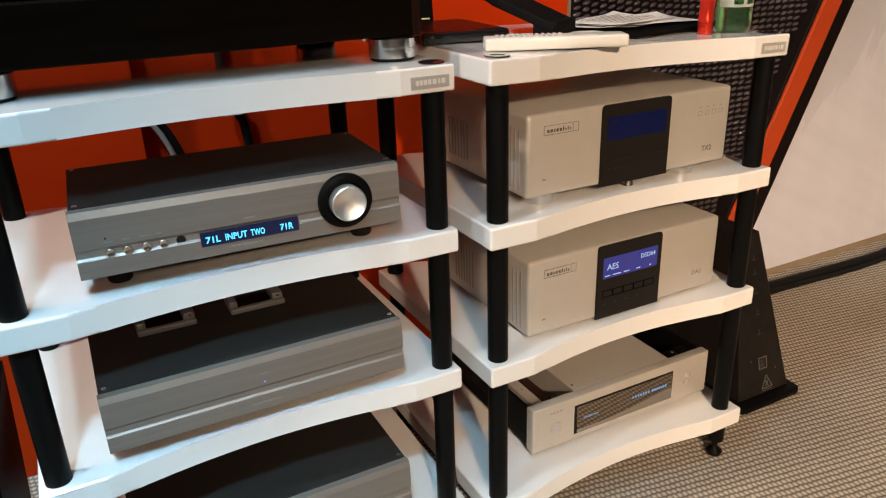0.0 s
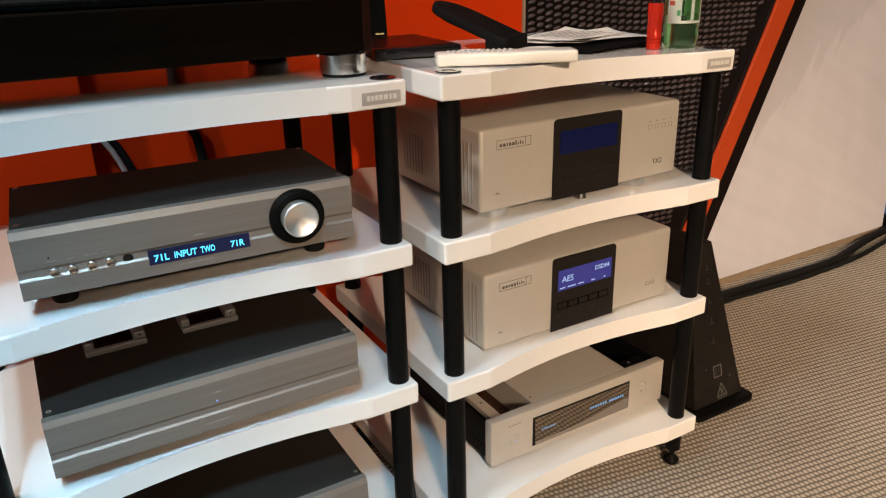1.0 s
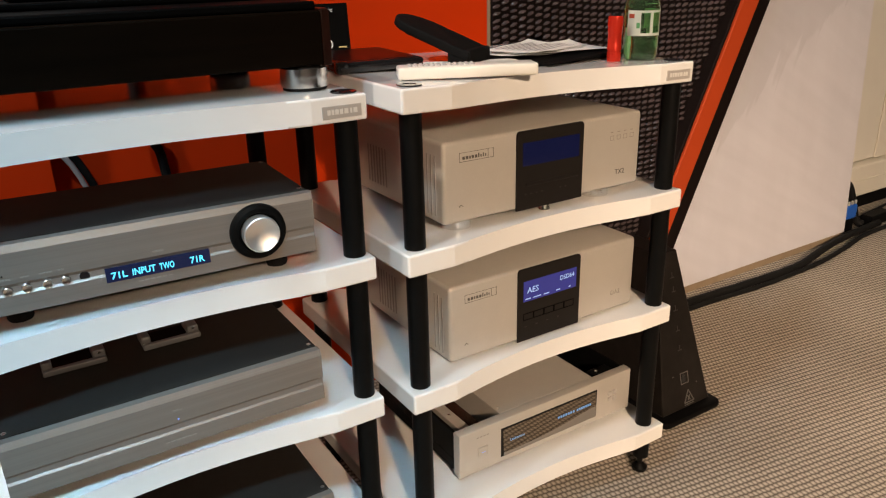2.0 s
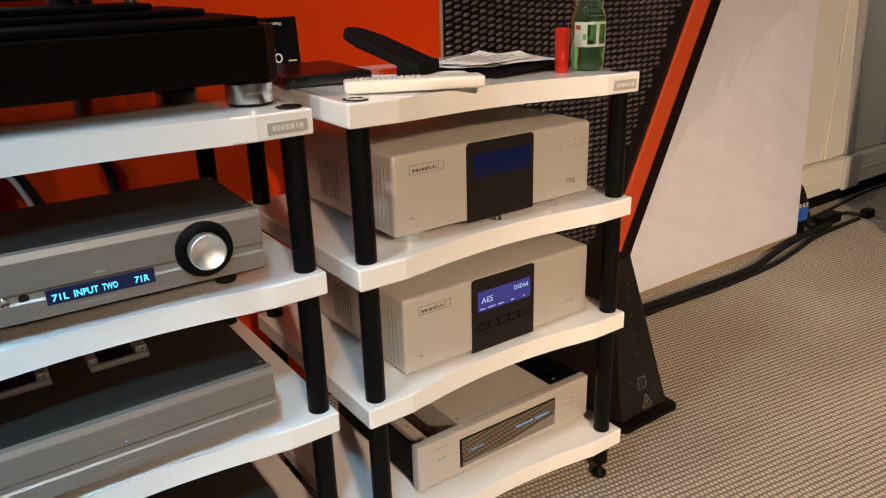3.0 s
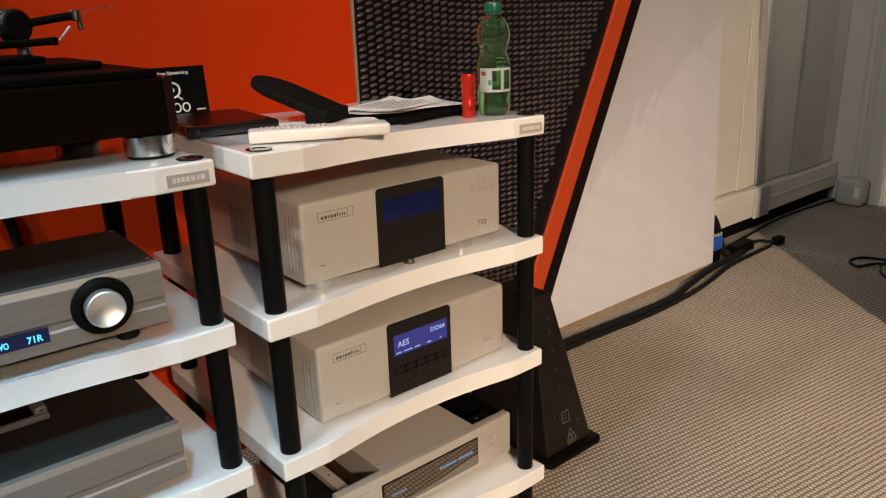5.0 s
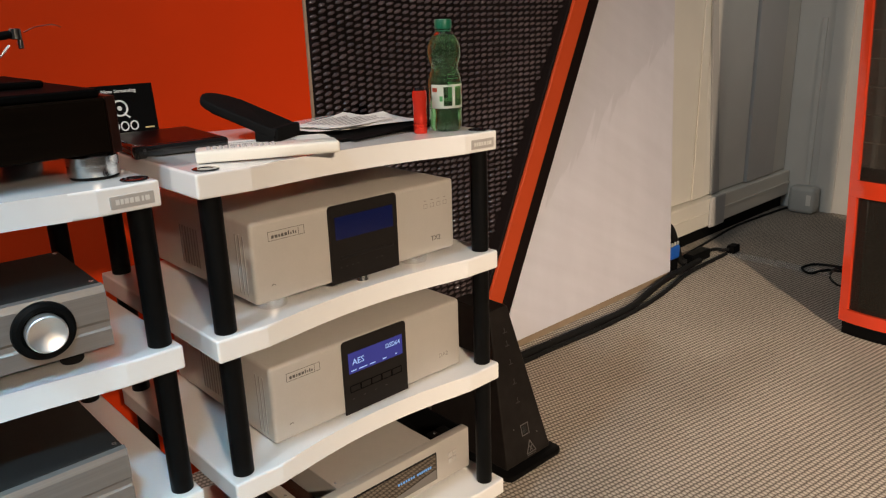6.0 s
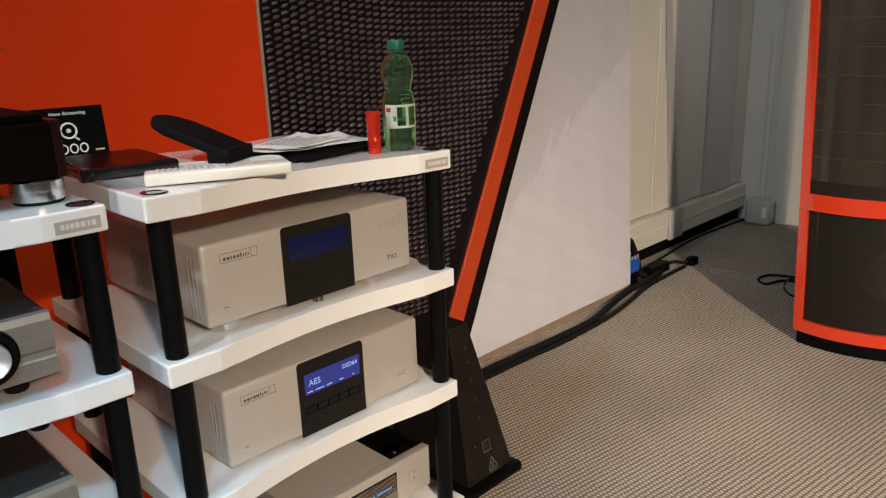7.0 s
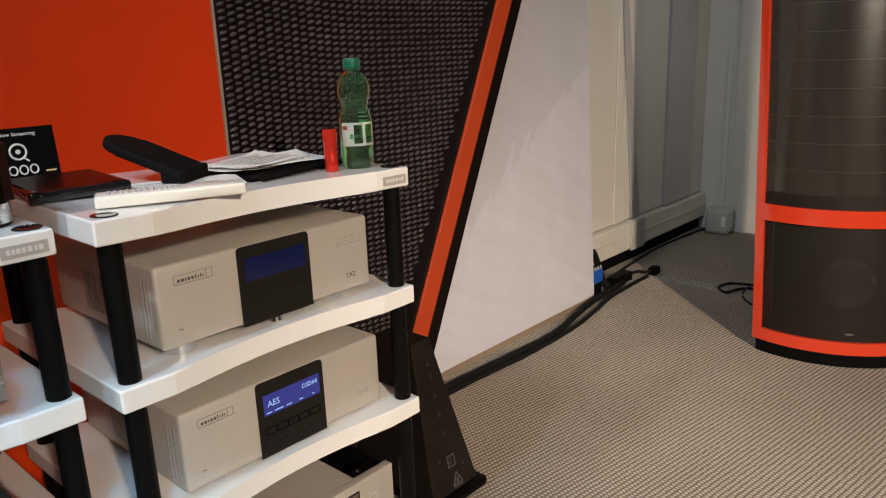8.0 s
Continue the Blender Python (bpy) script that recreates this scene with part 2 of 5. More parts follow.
def wiped_board(m):
    """A duller, wiped area over the upper part, ending in a ragged, slanting edge with fingers."""
    nt = m.node_tree
    b = nt.nodes["Principled BSDF"]
    paint = b.inputs["Base Color"].links[0].from_socket
    tc = nt.nodes.new("ShaderNodeTexCoord")
    sep = nt.nodes.new("ShaderNodeSeparateXYZ")
    nt.links.new(tc.outputs["Object"], sep.inputs[0])

    def calc(op, x, y):
        n = nt.nodes.new("ShaderNodeMath")
        n.operation = op
        for k, v in enumerate((x, y)):
            if isinstance(v, (int, float)):
                n.inputs[k].default_value = v
            else:
                nt.links.new(v, n.inputs[k])
        return n.outputs[0]

    def streaks(turn, sx, sz):
        rot = nt.nodes.new("ShaderNodeMapping")
        rot.inputs["Rotation"].default_value = (0, radians(turn), 0)
        nt.links.new(tc.outputs["Object"], rot.inputs["Vector"])
        mp = nt.nodes.new("ShaderNodeMapping")
        mp.inputs["Scale"].default_value = (sx, 1, sz)
        nt.links.new(rot.outputs["Vector"], mp.inputs["Vector"])
        n = nt.nodes.new("ShaderNodeTexNoise")
        n.inputs["Scale"].default_value, n.inputs["Detail"].default_value = 1.0, 4
        nt.links.new(mp.outputs["Vector"], n.inputs["Vector"])
        return n.outputs["Fac"]
    fingers = calc("MULTIPLY", calc("SUBTRACT", streaks(-24, 17, 2.2), 0.5), 0.45)
    edge = calc("ADD", calc("MULTIPLY", calc("SUBTRACT", sep.outputs["X"], WIPE_X), WIPE_SLOPE), WIPE_Z)
    over = calc("ADD", calc("SUBTRACT", sep.outputs["Z"], edge), fingers)
    ramp = nt.nodes.new("ShaderNodeMapRange")
    ramp.interpolation_type = "SMOOTHSTEP"
    ramp.inputs["From Min"].default_value, ramp.inputs["From Max"].default_value = -0.012, 0.022
    ramp.inputs["To Min"].default_value, ramp.inputs["To Max"].default_value = 1.0, 0.90
    nt.links.new(over, ramp.inputs["Value"])
    grime = calc("ADD", calc("MULTIPLY", streaks(62, 20, 2.0), 0.16), 0.92)
    mix = nt.nodes.new("ShaderNodeMix")
    mix.data_type, mix.blend_type = "RGBA", "MULTIPLY"
    mix.inputs["Factor"].default_value = 1
    nt.links.new(paint, mix.inputs["A"])
    nt.links.new(calc("MULTIPLY", ramp.outputs["Result"], grime), mix.inputs["B"])
    nt.links.new(mix.outputs["Result"], b.inputs["Base Color"])


WIPE_X, WIPE_Z, WIPE_SLOPE = 3.0, 0.80, 0.62
wiped_board(M_WHITE)


# ---- building helpers ----
def part(name, bm, mat, parent=None, label="", smooth=False):
    me = bpy.data.meshes.new(name)
    bmesh.ops.recalc_face_normals(bm, faces=bm.faces)
    bm.to_mesh(me)
    bm.free()
    if smooth:
        for p in me.polygons:
            p.use_smooth = True
        me.set_sharp_from_angle(angle=radians(32))
    me.materials.append(mat)
    ob = new(name, me)
    if parent is not None:
        ob.parent = parent
    return tagged(ob, label)


def thing(name, label, category, at=(0, 0, 0), turn=0, group="", kind=""):
    ob = new(name)
    ob.empty_display_size = 0.05
    ob.matrix_world = pose(*at, 0, 0, turn)
    return tagged(ob, label, category, group, kind)


def bevelled(bm, w, seg=2):
    if w > 0:
        bmesh.ops.bevel(bm, geom=list(bm.edges), offset=w, segments=seg, affect="EDGES", profile=0.5, clamp_overlap=True)
    return bm


def box(x0, x1, y0, y1, z0, z1, w=0.0, seg=2, m=None):
    bm = bmesh.new()
    bmesh.ops.create_cube(bm, size=1)
    for v in bm.verts:
        v.co = Vector((x0 if v.co.x < 0 else x1, y0 if v.co.y < 0 else y1, z0 if v.co.z < 0 else z1))
    bevelled(bm, w, seg)
    if m is not None:
        bm.transform(m)
    return bm


def prism(outline, z0, z1, w=0.0, seg=2, m=None, angle=None):
    """An upright prism on a plan outline; the rims are rounded by w."""
    bm = bmesh.new()
    low = [bm.verts.new((x, y, z0)) for x, y in outline]
    high = [bm.verts.new((x, y, z1)) for x, y in outline]
    n = len(outline)
    bm.faces.new(low[::-1])
    bm.faces.new(high)
    for i in range(n):
        bm.faces.new((low[i], low[(i + 1) % n], high[(i + 1) % n], high[i]))
    if w > 0:
        rim = [e for e in bm.edges if abs(e.verts[0].co.z - e.verts[1].co.z) < 1e-6]
        bmesh.ops.bevel(bm, geom=rim, offset=w, segments=seg, affect="EDGES", profile=0.5, clamp_overlap=True)
    if m is not None:
        bm.transform(m)
    return bm


def lathe(profile, steps=32, m=None):
    """A turned body from (radius, height) pairs, closed at both ends."""
    bm = bmesh.new()
    rings = []
    for r, z in profile:
        if r < 1e-6:
            rings.append([bm.verts.new((0, 0, z))])
        else:
            rings.append([bm.verts.new((r * math.cos(2 * math.pi * i / steps), r * math.sin(2 * math.pi * i / steps), z)) for i in range(steps)])
    for a, b in zip(rings, rings[1:]):
        for i in range(steps):
            j = (i + 1) % steps
            if len(a) == 1 and len(b) == 1:
                continue
            if len(a) == 1:
                bm.faces.new((a[0], b[i], b[j]))
            elif len(b) == 1:
                bm.faces.new((a[i], a[j], b[0]))
            else:
                bm.faces.new((a[i], a[j], b[j], b[i]))
    if len(rings[0]) > 1:
        bm.faces.new(rings[0][::-1])
    if len(rings[-1]) > 1:
        bm.faces.new(rings[-1])
    if m is not None:
        bm.transform(m)
    return bm


def rod(r, z0, z1, w=0.0015, steps=28, m=None):
    return lathe([(r - w, z0), (r, z0 + w), (r, z1 - w), (r - w, z1)], steps, m)


def tube(points, r, steps=8, smooth_by=4):
    """A cable: a round section swept along a smoothed line of points."""
    pts = [Vector(p) for p in points]
    line = []
    for i in range(len(pts) - 1):
        p0, p1, p2, p3 = pts[max(i - 1, 0)], pts[i], pts[i + 1], pts[min(i + 2, len(pts) - 1)]
        for k in range(smooth_by):
            t = k / smooth_by
            line.append(0.5 * (2 * p1 + (p2 - p0) * t + (2 * p0 - 5 * p1 + 4 * p2 - p3) * t * t + (3 * p1 - p0 - 3 * p2 + p3) * t ** 3))
    line.append(pts[-1])
    bm = bmesh.new()
    rings = []
    for i, p in enumerate(line):
        d = (line[min(i + 1, len(line) - 1)] - line[max(i - 1, 0)]).normalized()
        side = d.cross(Vector((0, 0, 1)))
        if side.length < 0.05:
            side = d.cross(Vector((1, 0, 0)))
        side.normalize()
        up = side.cross(d)
        rings.append([bm.verts.new(p + r * (math.cos(a) * side + math.sin(a) * up)) for a in [2 * math.pi * k / steps for k in range(steps)]])
    for a, b in zip(rings, rings[1:]):
        for i in range(steps):
            bm.faces.new((a[i], a[(i + 1) % steps], b[(i + 1) % steps], b[i]))
    bm.faces.new(rings[0][::-1])
    bm.faces.new(rings[-1])
    return bm


def merged(*bms):
    out = bmesh.new()
    for b in bms:
        me = bpy.data.meshes.new("temp")
        b.to_mesh(me)
        b.free()
        out.from_mesh(me)
        bpy.data.meshes.remove(me)
    return out


FRONT = pose(0, 0, 0, 90, 0, 0)     # turns a plan figure upright, facing -y


def lettering(name, text, size, at, mat, parent, m=FRONT, depth=0.0003, width=None, bold=0.0):
    """Raised letters; at is the lower left corner, in the parent's space."""
    cu = bpy.data.curves.new("temp", "FONT")
    cu.body, cu.size, cu.extrude, cu.resolution_u, cu.offset = text, size, depth, 2, bold
    tmp = new("temp", cu)
    me = bpy.data.meshes.new_from_object(tmp.evaluated_get(bpy.context.evaluated_depsgraph_get()))
    bpy.data.objects.remove(tmp)
    bm = bmesh.new()
    bm.from_mesh(me)
    bpy.data.meshes.remove(me)
    if width:
        xs = [v.co.x for v in bm.verts]
        k = width / (max(xs) - min(xs))
        for v in bm.verts:
            v.co.x = (v.co.x - min(xs)) * k
    bm.transform(Matrix.Translation(at) @ m)
    return part(name, bm, mat, parent)


def outline_frame(x0, x1, z0, z1, y, t=0.0008, d=0.0006):
    """A thin raised rectangular line on a front face."""
    return merged(box(x0, x1, y - d, y, z0, z0 + t), box(x0, x1, y - d, y, z1 - t, z1),
                  box(x0, x0 + t, y - d, y, z0 + t, z1 - t), box(x1 - t, x1, y - d, y, z0 + t, z1 - t))


# ---- the setting ----
def setting(name, bm, mat, label, category):
    return tagged(part(name, bm, mat, None, label), label, category, "", "structure")


setting("floor", box(-3.5, 5.6, -3.6, 2.6, -0.05, 0), M_CARPET, "woven beige and brown carpet with small dashes", "carpet")
# ceiling out of view, added to close the room with little bounce
setting("ceiling", box(-3.5, 5.6, -3.6, 2.6, 2.9, 3.0), M_CEIL, "plain unseen ceiling, toned down to limit bounced light", "ceiling")
# three walls out of view, added to close the room and hold down bounce
setting("wall_south", box(-3.5, 5.6, -3.7, -3.6, 0, 2.9), M_UNSEENWALL, "plain unseen room wall, darkened to limit bounced light", "wall")
setting("wall_west", box(-3.6, -3.5, -3.6, 2.6, 0, 2.9), M_UNSEENWALL, "plain unseen room wall, darkened to limit bounced light", "wall")
setting("wall_east", box(5.6, 5.7, -3.6, 2.6, 0, 2.9), M_UNSEENWALL, "plain unseen room wall, darkened to limit bounced light", "wall")
setting("wall_north", box(-3.5, 5.6, 2.12, 2.22, 0, 2.9), M_WALL, "cream wall behind the display boards", "wall")

# wall panels in the far corner; the laths are light and shade built as wedges
# the M_WALLGREY panel has a shaded stretch of wall put into its colour
for name, x0, x1, y0, mat in (("wall_panel", 3.30, 3.948, 2.095, M_WALL), ("wall_panel", 3.952, 4.40, 2.092, M_WALL),
                              ("wall_panel", 4.402, 4.72, 2.075, M_WALLGREY), ("wall_panel", 4.722, 4.885, 2.085, M_WALL)):
    setting(name, box(x0, x1, y0, 2.118, 0.22, 2.88, 0.004), mat, "flat wall panel in cream, greyed where shade falls", "wall panel")
setting("wall_panel", box(4.89, 4.93, 1.62, 2.118, 0.0, 2.88, 0.004), M_WALL, "pale return of the wall", "wall panel")
setting("wall_panel", box(4.876, 4.8885, 1.80, 1.90, 0.0, 2.88, 0.004), M_WALL, "pale upright pillar panel", "wall panel")
setting("wall_panel", box(4.880, 4.8885, 1.935, 1.960, 0.0, 1.05, 0.003), M_WALL, "narrow pale upright strip", "wall panel")
# a bright patch on the wall, built as a thin pale wedge
setting("lath", prism([(3.855, 0.22), (3.965, 0.22), (3.918, 1.05), (3.888, 1.20), (3.868, 1.20)], -2.0945, -2.086, 0.003, 1, FRONT), M_TRUNK, "pale tapering wedge standing for a patch of light on the wall", "lath")
# a slanting cast shadow, built as a thin darker wedge
setting("lath", prism([(4.035, 0.22), (4.115, 0.22), (3.945, 1.30), (3.87, 1.95), (3.86, 1.95), (3.905, 1.30)], -2.0915, -2.080, 0.002, 1, FRONT), M_WALLSHADE, "slim grey wedge standing for a cast shadow on the wall panels", "lath")
setting("trunking", merged(box(3.30, 4.885, 2.05, 2.118, 0.075, 0.215, 0.006), box(3.30, 4.885, 2.045, 2.05, 0.14, 0.15)), M_TRUNK,
        "cream cable trunking along the wall foot", "trunking")
# the wall's slanting shadow carried over the trunking as a grey plate
setting("trunking_cover", box(3.96, 4.10, 2.035, 2.0495, 0.07, 0.222, 0.004), M_WALLGREY, "grey plate standing for the shadow across the trunking", "trunking")
setting("baseboard", box(3.30, 4.885, 2.085, 2.118, 0.0, 0.072, 0.003), M_BLACK, "black rubber skirting", "skirting")

# orange backing board with a pale edge
board = thing("display_board", "tall orange display board behind the racks", "display board", (0, 0, 0))
part("board_panel", box(-1.2, 1.666, 2.0, 2.03, 0.0, 2.5, 0.002), M_ORANGE, board)
part("board_edge", box(1.6665, 1.671, 1.992, 2.03, 0.0, 2.5, 0.001), M_BEIGE, board, "raw beige board edge")

# acoustic panel, cut off at a slant, with an orange and a dark border
SLANT = 0.4576


def slant_x(z):
    return 2.121 + SLANT * z


panel = thing("acoustic_panel", "dark studded acoustic foam panel with a slanting orange border", "acoustic panel", (0, 0, 0))


def slanted(xa, xb, y0, y1, z0=0.0, z1=2.4, fixed=False):
    """An upright slab between two offsets from the slanting edge."""
    pts = [((xa if fixed else slant_x(z0) + xa), z0), (slant_x(z0) + xb, z0), (slant_x(z1) + xb, z1), ((xa if fixed else slant_x(z1) + xa), z1)]
    return prism(pts, -y1, -y0, 0.002, 1, FRONT)


def foam_y(x):
    """The foam sheet comes forward a little towards its slanting edge."""
    return 1.9865 - 0.055 * (x - 1.672)


backing = slanted(1.672, -0.001, 1.986, 1.999, fixed=True)
for v in backing.verts:
    v.co.y += foam_y(v.co.x) - 1.9865
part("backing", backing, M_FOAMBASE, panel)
part("inner_border", slanted(-0.014, -0.001, 1.903, 1.955), M_DARKEDGE, panel)
part("orange_border", slanted(0.0, 0.078, 1.895, 1.95), M_STRIP, panel, "orange painted border strip")
part("outer_border", slanted(0.079, 0.142, 1.90, 1.95), M_DARKEDGE, panel, "dark brown outer border strip")


def foam_studs():
    """Rows of small oval studs over the backing."""
    rng = random.Random(4)
    ring = [(math.cos(a), math.sin(a)) for a in [2 * math.pi * k / 7 for k in range(7)]]
    verts, faces = [], []
    dx, dz = 0.0268, 0.0172
    for row in range(4, 96):
        x = 1.6855
        while x < 3.0:
            dip = 0.22 * max(0.0, 2.2 - x) ** 2
            z = row * dz + dip + rng.uniform(-0.001, 0.001)
            if x < slant_x(z) - 0.010 - 0.006 * rng.random() and z < 1.6:
                b = len(verts)
                rx, rz, h = 0.0128 * rng.uniform(0.9, 1.08), 0.0056 * rng.uniform(0.9, 1.1), 0.009 * rng.uniform(0.8, 1.2)
                tilt = rng.uniform(0.32, 0.62)
                for scale, out in ((1.0, 0.0), (0.72, 0.7)):
                    for c, s in ring:
                        verts.append((x + scale * rx * c, foam_y(x) - h * out, z + scale * rz * s + tilt * rx * c * scale * 0.6))
                verts.append((x, foam_y(x) - h, z))
                for k in range(7):
                    j = (k + 1) % 7
                    faces.append((b + k, b + j, b + 7 + j, b + 7 + k))
                    faces.append((b + 7 + k, b + 7 + j, b + 14))
            x += dx
    me = bpy.data.meshes.new("studs")
    me.from_pydata(verts, [], faces)
    for p in me.polygons:
        p.use_smooth = True
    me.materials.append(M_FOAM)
    ob = new("studs", me)
    ob.parent = panel
    return tagged(ob, "grey-brown oval foam studs", "", "", "stuff")


foam_studs()

# white board leaning back against the wall
lean = Matrix.Translation((0, 1.893, 0.03)) @ pose(0, 0, 0, -2.6, 0, 0)
wb = thing("white_board", "scuffed white display board leaning against the wall", "display board")
part("sheet", prism([(slant_x(0.03) + 0.144, 0.0), (3.353, 0.0), (3.353, 2.3), (slant_x(2.33) + 0.144, 2.3)], -0.018, 0.0, 0.001, 1, lean @ FRONT), M_WHITE, wb)
part("base_strip", box(2.29, 3.345, 1.90, 1.925, 0.0, 0.029, 0.001), M_BEIGE, wb, "raw wooden base strip")


# ---- racks ----
def shelf_outline(x0, x1, y0, y1, arc_front, arc_back, flat=0.085):
    """A plate with straight corners and hollowed front and back edges."""
    pts = []
    r = 0.004
    for cx, cy, a0 in ((x0 + r, y0 + r, 180),):
        pts += [(cx + r * math.cos(radians(a0 + a)), cy + r * math.sin(radians(a0 + a))) for a in (0, 30, 60, 90)]
    n = 14
    for k in range(n + 1):
        u = k / n
        pts.append((x0 + flat + u * (x1 - x0 - 2 * flat), y0 + arc_front * math.sin(math.pi * u) ** 0.85))
    pts += [(x1 - r + r * math.cos(radians(a)), y0 + r + r * math.sin(radians(a))) for a in (-90, -60, -30, 0)]
    pts += [(x1 - r + r * math.cos(radians(a)), y1 - r + r * math.sin(radians(a))) for a in (0, 30, 60, 90)]
    for k in range(n + 1):
        u = 1 - k / n
        pts.append((x0 + flat + u * (x1 - x0 - 2 * flat), y1 - arc_back * math.sin(math.pi * u) ** 0.85))
    pts += [(x0 + r + r * math.cos(radians(a)), y1 - r + r * math.sin(radians(a))) for a in (90, 120, 150, 180)]
    return pts


TOPS = (0.910, 0.661, 0.413, 0.124)
THICK = 0.037


def rack(label, x0, x1, y0, y1, posts_x, posts_y, sag=0.0):
    ob = thing("hifi_rack", label, "hi-fi rack", ((x0 + x1) / 2, (y0 + y1) / 2, 0), 0, "hi-fi racks")
    base = Matrix.Translation((-(x0 + x1) / 2, -(y0 + y1) / 2, 0))
    hang = Matrix.Translation((0, 0, 0.89 - 0.002 * bool(sag))) @ pose(0, 0, 0, 0, sag, 0) @ Matrix.Translation((0, 0, -0.89))
    for k, top in enumerate(TOPS):
        plate = part("shelf", prism(shelf_outline(x0, x1 + (0.012 if k == 3 else 0), y0, y1, 0.026, 0.06), top - THICK, top, 0.0035, 3, hang @ base if k == 0 else base), M_SHELF, ob, "white lacquered shelf", True)
        plate.data.set_sharp_from_angle(angle=radians(6))
        if k == 0:
            continue
        for px in posts_x:
            for py in posts_y:
                part("post", rod(0.0172, top, TOPS[k - 1] - THICK + 0.008, 0.001, 28, base @ Matrix.Translation((px, py, 0))), M_POST, ob, "", True)
    for px in posts_x:
        for py in posts_y:
            at = base @ Matrix.Translation((px, py, 0))
            part("post_cap", lathe([(0.019, 0.910), (0.0195, 0.9112), (0.018, 0.9122), (0.011, 0.9124), (0.010, 0.9116), (0.0, 0.9116)], 28, hang @ at), M_GLOSS, ob, "", True)
            part("spike_foot", lathe([(0.004, 0.0), (0.016, 0.003), (0.017, 0.010), (0.006, 0.022), (0.008, 0.034), (0.017, 0.040), (0.0172, TOPS[3] - THICK)], 24, at),
                 M_POST, ob, "black spiked foot", True)
    xt = posts_x[1] - 0.047
    tag = part("name_plate", box(xt, xt + 0.060, y0 - 0.0014, y0 + 0.002, 0.880, 0.8975, 0.0005, 1, hang @ base), M_TAG, ob, "grey metal plate with worn lettering")
    for k, (a, w) in enumerate(((0.007, 0.005), (0.0135, 0.004), (0.019, 0.0055), (0.026, 0.005), (0.033, 0.006), (0.042, 0.003), (0.047, 0.006))):
        part("letter_bar", box(xt + a, xt + a + w, y0 - 0.002, y0 - 0.0015, 0.8855, 0.8925, m=hang @ base), M_TAGTEXT, tag)
    return ob


rack("white four-tier hi-fi rack with black posts, under the turntable", 0.333, 0.966, 1.317, 1.79, (0.359, 0.943), (1.345, 1.762))
rack("white four-tier hi-fi rack with black posts and silver players", 1.005, 1.616, 1.287, 1.765, (1.034, 1.593), (1.315, 1.735), 1.15)


